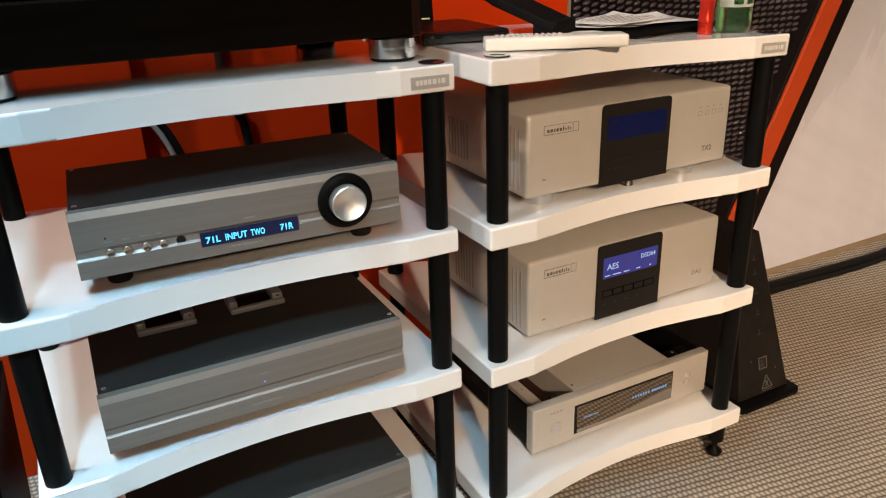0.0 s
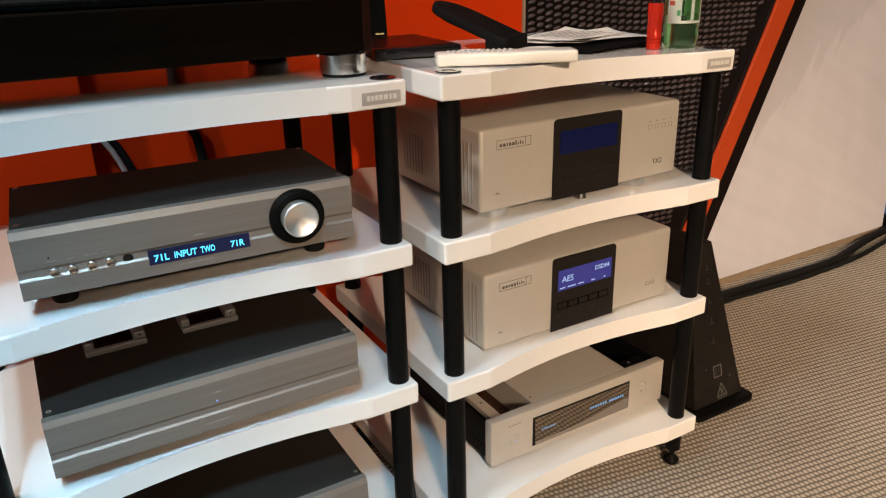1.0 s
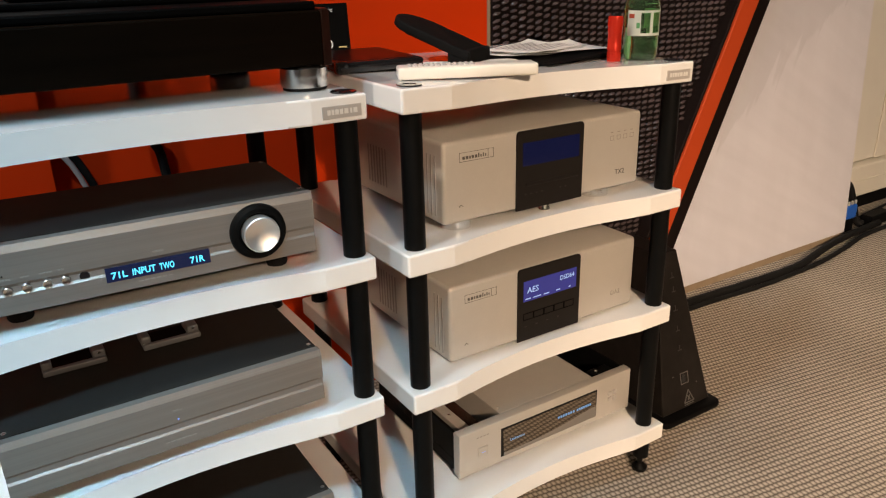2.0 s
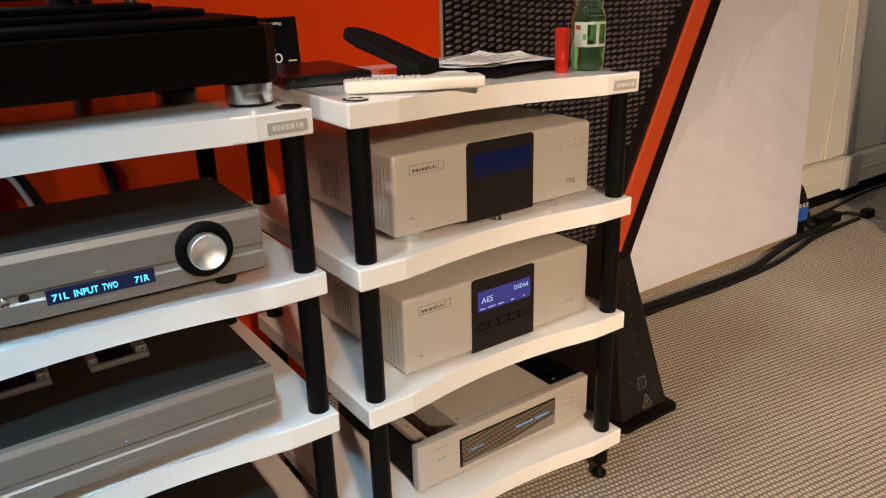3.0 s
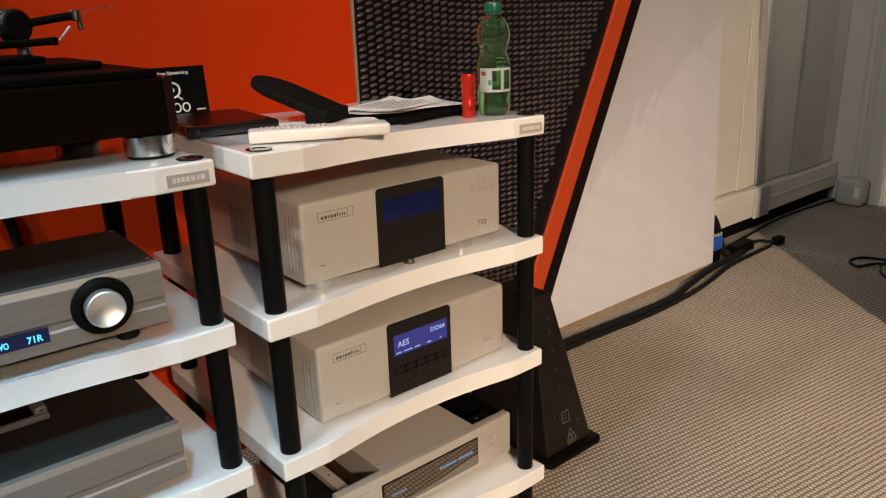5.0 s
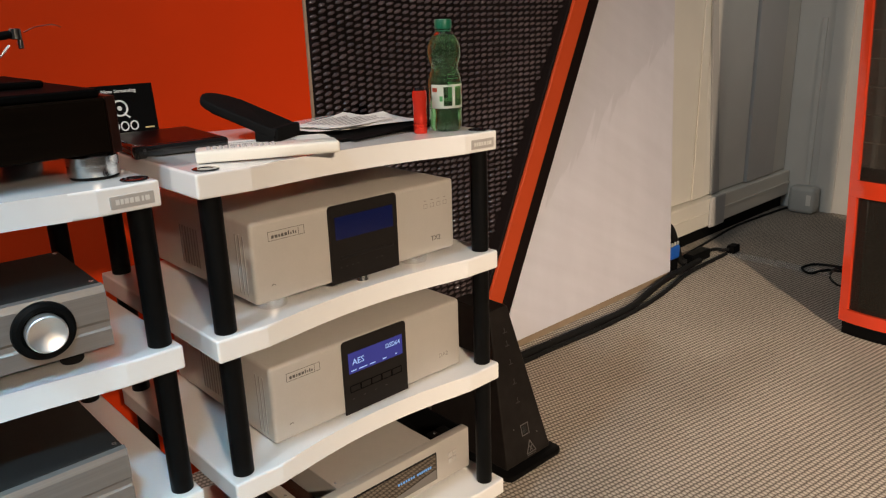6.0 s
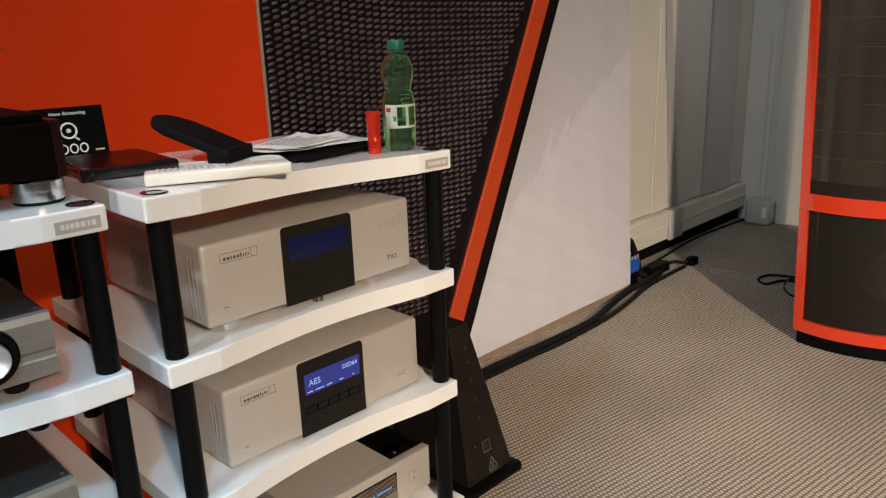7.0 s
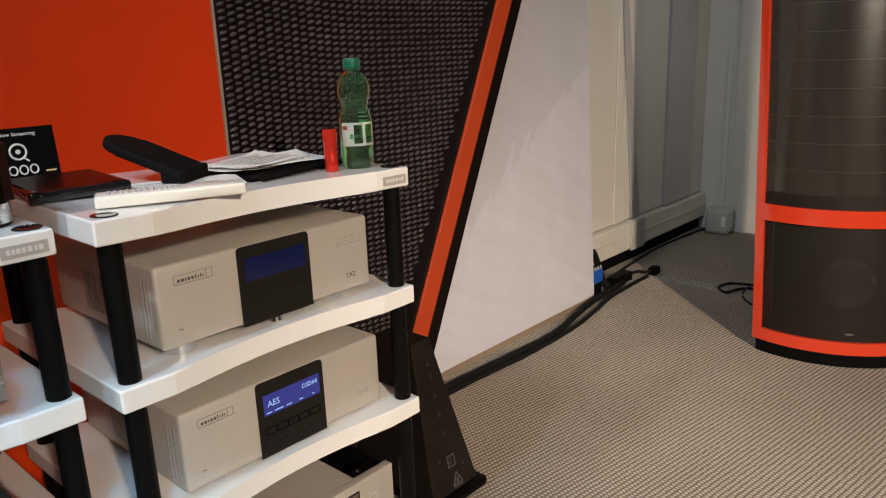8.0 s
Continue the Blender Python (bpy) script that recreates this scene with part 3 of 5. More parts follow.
# ---- silver disc player and converter ----
def silver_player(name, label, x0, x1, y, z0, z1, foot_r, shelf_top, kind):
    cx = (x0 + x1) / 2
    ob = thing(name, label, "hi-fi component", (cx, y, shelf_top), 0, "silver players")
    T = Matrix.Translation((-cx, -y, -shelf_top))
    part("body", box(x0, x1, y, y + 0.385, z0, z1, 0.007, 3, T), M_CHAMP, ob, "champagne silver metal case", True)
    # grooves on the flanks
    for side in (x0, x1):
        for k in range(3):
            yy = y + 0.022 + 0.012 * k
            part("groove", box(side - 0.0006, side + 0.0006, yy, yy + 0.003, z0 + 0.012, z1 - 0.024, m=T), M_FAINT, ob)
        for k in range(7):
            yy = y + 0.19 + 0.011 * k
            part("vent_slot", box(side - 0.0006, side + 0.0006, yy, yy + 0.004, z0 + 0.022, z1 - 0.045, m=T), M_FAINT, ob)
    # black centre face, rounded above, folding over the top edge
    fx0, fx1 = x0 + 0.146, x0 + 0.295
    r = 0.007
    pts = [(fx0, z0 - 0.002), (fx1, z0 - 0.002)]
    pts += [(fx1 - r + r * math.cos(radians(a)), z1 - r - 0.001 + r * math.sin(radians(a))) for a in (0, 30, 60, 90)]
    pts += [(fx0 + r + r * math.cos(radians(a)), z1 - r - 0.001 + r * math.sin(radians(a))) for a in (90, 120, 150, 180)]
    face = part("face_plate", prism(pts, -y + 0.0, -y + 0.004, 0.001, 2, T @ FRONT), M_FACE, ob, "black acrylic centre face")
    yf = y - 0.004
    sx0, sx1 = fx0 + 0.012, fx1 - 0.011
    if kind == "disc":
        part("screen", box(sx0, sx1, yf - 0.0008, yf + 0.001, z1 - 0.062, z1 - 0.022, m=T), M_BLUEDARK, face, "dark blue display")
        part("screen_lines", merged(box(sx0 + 0.004, sx0 + 0.020, yf - 0.0011, yf - 0.0009, z1 - 0.0575, z1 - 0.0560, m=T.copy()),
                                    box(sx0 + 0.004, sx0 + 0.016, yf - 0.0011, yf - 0.0009, z1 - 0.0605, z1 - 0.0593, m=T.copy())), M_BLUETEXT, face)
        part("disc_tray", merged(outline_frame(sx0 + 0.004, sx1 + 0.002, z0 + 0.033, z0 + 0.051, yf, 0.0022), ), M_TTBLACK, face)
        face.children[-1].matrix_local = T
        part("tray_lip", box(sx0 + 0.007, sx1 - 0.001, yf - 0.0015, yf, z0 + 0.040, z0 + 0.046, 0.0005, 1, T), M_FACE, face)
        for k in range(6):
            xx = sx0 + 0.006 + k * 0.012 + (0.03 if k > 3 else 0)
            part("key_mark", box(xx, xx + 0.003, yf - 0.0005, yf, z0 + 0.025, z0 + 0.0263, m=T), M_KEYDIM, face)
        for k in range(4):
            xx, zz = x1 - 0.078 + k * 0.0165, z1 - 0.047
            mark = part("engraved_mark", outline_frame(xx, xx + 0.0095, zz, zz + 0.0085, y, 0.0009, 0.0003), M_FAINT, ob)
            mark.matrix_local = T
            part("engraved_legend", box(xx + 0.001, xx + 0.007, y - 0.0003, y + 0.001, zz + 0.014, zz + 0.0155, m=T), M_FAINT, ob)
        lettering("model_lettering", "TX2", 0.0135, (x1 - 0.062 - cx, -0.0003, z0 + 0.025 - shelf_top), M_LINE, ob)
    else:
        part("screen", box(sx0, sx1, yf - 0.0008, yf + 0.001, z1 - 0.066, z1 - 0.026, m=T), M_BLUE, face, "lit blue display")
        lettering("screen_text", "AES", 0.0165, (sx0 + 0.008 - cx, -0.0051, z1 - 0.050 - shelf_top), M_BLUETEXT, face)
        lettering("screen_text", "DSD64", 0.0125, (sx1 - 0.040 - cx, -0.0051, z1 - 0.0425 - shelf_top), M_BLUETEXT, face, width=0.034)
        for xx, w in ((0.004, 0.012), (0.022, 0.019), (0.047, 0.013), (0.077, 0.009), (0.108, 0.004)):
            part("screen_lines", box(sx0 + xx, sx0 + xx + w, yf - 0.0011, yf - 0.0009, z1 - 0.0620, z1 - 0.0600, m=T), M_BLUETEXT, face)
        for k in range(5):
            xx = sx0 + k * 0.0245
            key = part("button", outline_frame(xx, xx + 0.024, z0 + 0.040, z0 + 0.054, yf, 0.0013), M_TTBLACK, face)
            key.matrix_local = T
        for k in range(4):
            xx = sx0 + 0.004 + k * 0.026
            part("key_mark", box(xx, xx + 0.004, yf - 0.0005, yf, z0 + 0.026, z0 + 0.0273, m=T), M_KEYDIM, face)
        lettering("model_lettering", "DA2", 0.0135, (x1 - 0.062 - cx, -0.0003, z0 + 0.032 - shelf_top), M_FAINT, ob)
    # brand badge: a thin frame with plain bars
    bx, bz = x0 + 0.032, z1 - 0.036
    badge = part("badge", outline_frame(bx, bx + 0.068, bz, bz + 0.0155, y, 0.0006, 0.0005), M_LINE, ob, "thin-lined badge with dark lettering")
    badge.matrix_local = T
    for a, w, h in ((0.006, 0.0045, 0.005), (0.0125, 0.0050, 0.005), (0.0195, 0.0025, 0.005), (0.0240, 0.0045, 0.005), (0.0305, 0.0045, 0.005), (0.037, 0.0022, 0.007), (0.0415, 0.0022, 0.004), (0.046, 0.0022, 0.006), (0.0505, 0.0022, 0.004), (0.0565, 0.0006, 0.0135)):
        part("badge_bar", box(bx + a, bx + a + w, y - 0.0005, y + 0.001, bz + 0.0038 if w > 0.001 else bz + 0.001, bz + 0.0038 + h if w > 0.001 else bz + 0.0145), M_LINE, badge)
    part("standby_mark", tube([(x0 + 0.034 + 0.004 * math.cos(a) - cx, -0.0004, z0 + 0.026 + 0.004 * math.sin(a) - shelf_top) for a in (0.3, 0.9, 1.57, 2.2, 2.8)], 0.0006, 5, 2), M_LINE, ob)
    for fx in (x0 + 0.043, x1 - 0.084):
        for fy in (y + 0.030, y + 0.33):
            part("foot", lathe([(foot_r - 0.001, shelf_top), (foot_r, shelf_top + 0.001), (foot_r, z0 + 0.001)], 28, T @ Matrix.Translation((fx, fy, 0))), M_CHROME, ob,
                 "polished metal foot", True)
    if kind == "disc":
        part("front_foot", lathe([(0.010, shelf_top), (0.011, shelf_top + 0.002), (0.008, z0 + 0.001)], 20, T @ Matrix.Translation((cx, y + 0.012, 0))), M_CHROME, ob, "", True)
    return ob


silver_player("disc_player", "champagne silver disc player with a dark blue display", 1.100, 1.541, 1.334, 0.677, 0.815, 0.0265, 0.6615, "disc")
silver_player("digital_converter", "champagne silver converter with a lit blue display", 1.108, 1.551, 1.336, 0.419, 0.563, 0.017, 0.4135, "converter")


# ---- streamer on the low shelf ----
def streamer():
    x0, x1, y, z0, z1 = 1.142, 1.596, 1.364, 0.138, 0.236
    base = 0.1245
    ob = thing("music_streamer", "silver music streamer with a dark mesh display", "hi-fi component", ((x0 + x1) / 2, y, base))
    T = Matrix.Translation((-(x0 + x1) / 2, -y, -base))
    d = 0.34
    part("front_plate", box(x0, x1, y, y + 0.022, z0, z1, 0.0022, 3, T), M_CHAMP, ob, "thick silver front plate", True)
    part("case", merged(box(x0 + 0.004, x1 - 0.004, y + 0.0225, y + d, z0 + 0.004, z0 + 0.030, 0.001, m=T.copy()),
                        box(x0 + 0.004, x0 + 0.010, y + 0.0225, y + d, z0 + 0.0305, z1 - 0.006, 0.001, m=T.copy()),
                        box(x1 - 0.010, x1 - 0.004, y + 0.0225, y + d, z0 + 0.0305, z1 - 0.002, 0.001, m=T.copy())), M_BLACK, ob, "black side walls")
    part("top_block", box(x0 + 0.112, x1 - 0.094, y + 0.0225, y + d, z0 + 0.031, z1 - 0.001, 0.0015, 2, T), M_CHAMP, ob, "raised silver top cover")
    part("heatsink", box(x0 + 0.014, x0 + 0.100, y + 0.03, y + d - 0.02, z0 + 0.031, z1 - 0.045, 0.003, 2, T), M_HEAT, ob, "brown reflective heatsink")
    part("side_bar", box(x0 + 0.026, x0 + 0.050, y + 0.024, y + d - 0.01, z1 - 0.029, z1 - 0.016, 0.001, 1, T), M_CHAMP, ob, "flat silver bar")
    for k in range(5):
        part("bar_screw", rod(0.0028, z1 - 0.0161, z1 - 0.0145, 0.0005, 12, T @ Matrix.Translation((x0 + 0.038, y + 0.035 + 0.06 * k, 0))), M_CHROME, ob)
    for k in range(3):
        part("cover_screw", rod(0.0026, z1 - 0.0012, z1 + 0.0004, 0.0004, 12, T @ Matrix.Translation((x0 + 0.120, y + 0.04 + 0.09 * k, 0))), M_CHROME, ob)
    for k in range(2):
        part("screw", rod(0.004, z1 - 0.003, z1 + 0.001, 0.001, 12, T @ Matrix.Translation((x1 - 0.05 + 0.02 * k - 0.02, y + 0.036 + 0.14 * k, 0)) ), M_CHROME, ob)
        part("bracket", box(x1 - 0.085 + 0.03 * k, x1 - 0.06 + 0.03 * k, y + 0.025, y + 0.05, z0 + 0.031, z1 - 0.003, 0.001, m=T), M_BLACK, ob)
    frame_ob = part("display_frame", box(x0 + 0.098, x0 + 0.356, y - 0.0008, y + 0.002, z0 + 0.011, z1 - 0.019, 0.002, 1, T), M_FACE, ob, "black display frame")
    tip = Matrix.Translation((0, y - 0.0008, z1 - 0.023)) @ pose(0, 0, 0, -2.5, 0, 0) @ Matrix.Translation((0, -y + 0.0008, -z1 + 0.023))
    part("display", box(x0 + 0.103, x0 + 0.351, y - 0.0016, y - 0.0006, z0 + 0.015, z1 - 0.023, m=T @ tip), M_MESHLCD, frame_ob, "brown mesh display window")
    lettering("display_text", "Unknown", 0.0085, (x0 + 0.120 - (x0 + x1) / 2, -0.0030, z0 + 0.0435 - base), M_STREAM, frame_ob, width=0.036)
    for a, b, zz in ((0.244, 0.292, 0.048), (0.296, 0.338, 0.048)):
        n = max(3, int((b - a) / 0.006))
        for k in range(n):
            xx = x0 + a + k * (b - a) / n
            part("display_bar", box(xx, xx + 0.0042, y - 0.0024, y - 0.0017, z0 + zz, z0 + zz + 0.005, m=T @ tip), M_STREAM, frame_ob)
    pb = part("power_button", box(x0 + 0.0435, x0 + 0.0655, y - 0.0035, y + 0.002, z0 + 0.034, z0 + 0.056, 0.004, 3, T), M_CHAMP, ob, "square silver power button", True)
    part("button_light", box(x0 + 0.050, x0 + 0.059, y - 0.0040, y - 0.0034, z0 + 0.0445, z0 + 0.0455, m=T), M_LED, pb)
    for i in range(2):
        for j in range(2):
            part("button", box(x0 + 0.388 + 0.014 * i, x0 + 0.399 + 0.014 * i, y - 0.003, y + 0.002, z0 + 0.036 + 0.014 * j, z0 + 0.047 + 0.014 * j, 0.002, 2, T), M_TAG, ob, "", True)
    for k in range(7):
        xx = x0 + 0.17 + k * 0.016
        part("cover_mark", merged(box(xx, xx + 0.009, y + 0.14, y + 0.142, z1 - 0.0012, z1 - 0.0004, m=T.copy()), box(xx, xx + 0.002, y + 0.142, y + 0.152, z1 - 0.0012, z1 - 0.0004, m=T.copy())), M_FAINT, ob)
    for k in range(4):
        xx = x0 + 0.040 + k * 0.008
        part("brand_bar", box(xx, xx + 0.005, y - 0.0004, y + 0.001, z1 - 0.020, z1 - 0.0175, m=T), M_FAINT, ob)
    for fx in (x0 + 0.05, x1 - 0.05):
        for fy in (y + 0.05, y + d - 0.05):
            part("foot", rod(0.018, base, z0 + 0.003, 0.001, 20, T @ Matrix.Translation((fx, fy, 0))), M_RUBBER, ob)
    return ob


streamer()


# ---- brushed preamplifier and its supplies ----
def brushed_front(x0, x1, y, z0, z1, groove=0.0):
    """A front plate with a bevelled top edge and a stepped groove across the lower third."""
    h = groove or z1 - z0
    profile = [(y + 0.014, z0), (y + 0.001, z0), (y, z0 + 0.001), (y, z0 + 0.27 * h), (y + 0.0024, z0 + 0.31 * h), (y + 0.0032, z0 + 0.39 * h),
               (y + 0.001, z0 + 0.43 * h), (y, z0 + 0.44 * h), (y, z1 - 0.0105), (y + 0.0032, z1 - 0.001), (y + 0.014, z1)]
    bm = bmesh.new()
    a = [bm.verts.new((x0, p, q)) for p, q in profile]
    b = [bm.verts.new((x1, p, q)) for p, q in profile]
    n = len(profile)
    for i in range(n):
        bm.faces.new((a[i], a[(i + 1) % n], b[(i + 1) % n], b[i]))
    bm.faces.new(a[::-1])
    bm.faces.new(b)
    return bm


def brushed_case(name, label, x0, x1, y, z0, z1, depth, shelf_top, group, turn=0.0, groove=0.0):
    ob = thing(name, label, "hi-fi component", ((x0 + x1) / 2, y, shelf_top), turn, group)
    T = Matrix.Translation((-(x0 + x1) / 2, -y, -shelf_top))
    fr = brushed_front(x0, x1, y, z0, z1, groove)
    fr.transform(T)
    part("front_plate", fr, M_BRUSH, ob, "brushed silver front plate with a groove")
    part("case", box(x0 + 0.004, x1 - 0.004, y + 0.0145, y + depth, z0 + 0.004, z1 - 0.0035, 0.001, 1, T), M_BLACK, ob, "black case")
    lid = part("lid", box(x0 + 0.002, x1 - 0.002, y + 0.0145, y + depth + 0.004, z1 - 0.003, z1 + 0.0005, 0.0008, 1, T), M_LID, ob, "fine-textured black lid")
    for sx in (x0 + 0.010, x1 - 0.010):
        for sy in (y + 0.024, y + depth - 0.008):
            part("screw", lathe([(0.0038, z1 + 0.0005), (0.0036, z1 + 0.0018), (0.0018, z1 + 0.0018), (0.0015, z1 + 0.0010), (0, z1 + 0.0010)], 14, T @ Matrix.Translation((sx, sy, 0))), M_CHROME, lid)
    for fx in (x0 + 0.045, x1 - 0.045):
        for fy in (y + 0.055, y + depth - 0.04):
            part("foot", lathe([(0.0145, shelf_top), (0.016, shelf_top + 0.003), (0.016, z0 + 0.0045)], 20, T @ Matrix.Translation((fx, fy, 0))), M_RUBBER, ob, "black rubber foot", True)
    return ob, T


def preamplifier():
    x0, x1, y, z0, z1, top = 0.441, 0.874, 1.334, 0.690, 0.779, 0.6615
    ob, T = brushed_case("preamplifier", "brushed silver preamplifier with a large round knob and cyan display", x0, x1, y, z0, z1, 0.215, top, "", -2.2)
    cx = (x0 + x1) / 2
    disp = part("display", box(0.590, 0.722, y - 0.001, y + 0.007, z0 + 0.0155, z0 + 0.0345, 0.0004, 1, T), M_VFD, ob, "dark blue fluorescent display")
    for text, a, w in (("71L", 0.5965, 0.0192), ("INPUT", 0.622, 0.029), ("TWO", 0.6557, 0.019), ("71R", 0.6957, 0.0185)):
        lettering("display_text", text, 0.0125, (a - cx, -0.0014, z0 + 0.0200 - top), M_VFDTEXT, disp, width=w, bold=0.00025)
    kx, kz = 0.7905, 0.7375
    K = T @ Matrix.Translation((kx, y, kz)) @ pose(0, 0, 0, 90, 0, 0)
    part("knob_ring", lathe([(0.020, -0.001), (0.0390, 0.0), (0.0395, 0.003), (0.0385, 0.008), (0.034, 0.0105), (0.029, 0.010), (0.026, 0.005), (0.0, 0.005)], 48, K), M_BLACK, ob, "satin black knob ring", True)
    part("knob", lathe([(0.0245, 0.0055), (0.0255, 0.018), (0.0250, 0.0225), (0.0235, 0.0235), (0.0225, 0.0228), (0.004, 0.0165), (0.0, 0.0160)], 48, K), M_KNOB, ob, "turned aluminium volume knob", True)
    for bx in (0.481, 0.5015, 0.524, 0.545):
        part("button", lathe([(0.0058, 0.0), (0.0058, 0.0055), (0.0050, 0.0065), (0.0030, 0.0058), (0.0, 0.0056)], 20, T @ Matrix.Translation((bx, y + 0.005, z0 + 0.0305)) @ pose(0, 0, 0, 90, 0, 0)), M_CHROME, ob, "", True)
    part("sensor_window", rod(0.0062, 0.0, 0.0015, 0.0003, 20, T @ Matrix.Translation((0.5665, y + 0.0035, z0 + 0.0305)) @ pose(0, 0, 0, 90, 0, 0)), M_GLOSS, ob)
    for bx, w in ((0.475, 0.011), (0.4965, 0.010), (0.517, 0.015), (0.538, 0.007)):
        for k in range(2):
            part("key_legend", box(bx + k * w * 0.55, bx + k * w * 0.55 + w * 0.45, y - 0.0003, y + 0.001, z0 + 0.0445, z0 + 0.0463, m=T), M_FAINT, ob)
    part("model_bar", box(0.650, 0.664, y - 0.0003, y + 0.001, z0 + 0.0445, z0 + 0.0470, m=T), M_FAINT, ob)
    for k in range(6):
        part("brand_bar", box(0.628 + k * 0.0075, 0.6335 + k * 0.0075, y - 0.0003, y + 0.001, z0 + 0.0085, z0 + 0.0105, m=T), M_FAINT, ob)
    part("status_dot", rod(0.0012, 0, 0.0006, 0.0001, 10, T @ Matrix.Translation((0.478, y, z0 + 0.0505)) @ pose(0, 0, 0, 90, 0, 0)), M_BLACK, ob)
    return ob


M_HANDLE = material("dull_grey_metal", (0.17, 0.17, 0.175), 0.45, metal=0.2, vary=0.06)
M_KNOB = material("turned_aluminium", (0.90, 0.87, 0.83), 0.36, metal=0.9, vary=0.03)
M_KNOB.node_tree.nodes["Principled BSDF"].inputs["Anisotropic"].default_value = 0.55
knob_tangent = M_KNOB.node_tree.nodes.new("ShaderNodeTangent")
knob_tangent.direction_type, knob_tangent.axis = "RADIAL", "Y"
M_KNOB.node_tree.links.new(knob_tangent.outputs["Tangent"], M_KNOB.node_tree.nodes["Principled BSDF"].inputs["Tangent"])
preamplifier()


def supply(label, z0, z1, top, lit):
    x0, x1, y = 0.427, 0.868, 1.332
    ob, T = brushed_case("power_supply", label, x0, x1, y, z0, z1, 0.31, top, "brushed power supplies", 0.0, 0.090)
    H = T @ Matrix.Translation((0.000, 0.022, 0))
    for hx in (0.497, 0.638) if lit else ():
        z = z1 + 0.0006
        part("handle", merged(box(hx, hx + 0.088, 1.458, 1.468, z + 0.001, z + 0.010, 0.002, m=H.copy()), box(hx, hx + 0.014, 1.4685, 1.51, z + 0.001, z + 0.019, 0.003, m=H.copy()),
                              box(hx + 0.070, hx + 0.088, 1.4685, 1.51, z + 0.001, z + 0.019, 0.003, m=H.copy())), M_HANDLE, ob, "grey metal bow handle")
        part("handle_well", box(hx + 0.0145, hx + 0.0695, 1.4685, 1.508, z, z + 0.007, m=H), M_TTBLACK, ob, "black hollow of the handle")
        part("handle_screw", rod(0.0025, 0, 0.001, 0.0003, 10, H @ Matrix.Translation((hx + 0.079, 1.4683, z + 0.0145)) @ FRONT), M_CHROME, ob)
    if lit:
        part("status_light", rod(0.0014, 0, 0.001, 0.0002, 10, T @ Matrix.Translation((0.646, y, z0 + 0.0455)) @ pose(0, 0, 0, 90, 0, 0)), M_LED, ob, "blue status light")
    part("model_bar", box(0.640, 0.653, y - 0.0003, y + 0.001, z0 + 0.058, z0 + 0.0603, m=T), M_FAINT, ob)
    for k in range(6):
        part("brand_bar", box(0.624 + k * 0.0075, 0.6295 + k * 0.0075, y - 0.0003, y + 0.001, z0 + 0.011, z0 + 0.013, m=T), M_FAINT, ob)
    return ob


supply("brushed silver power supply with a black lid, on the third shelf", 0.438, 0.525, 0.4135, True)
supply("brushed silver power supply with a black lid, on the lowest shelf", 0.160, 0.2535, 0.1245, False)


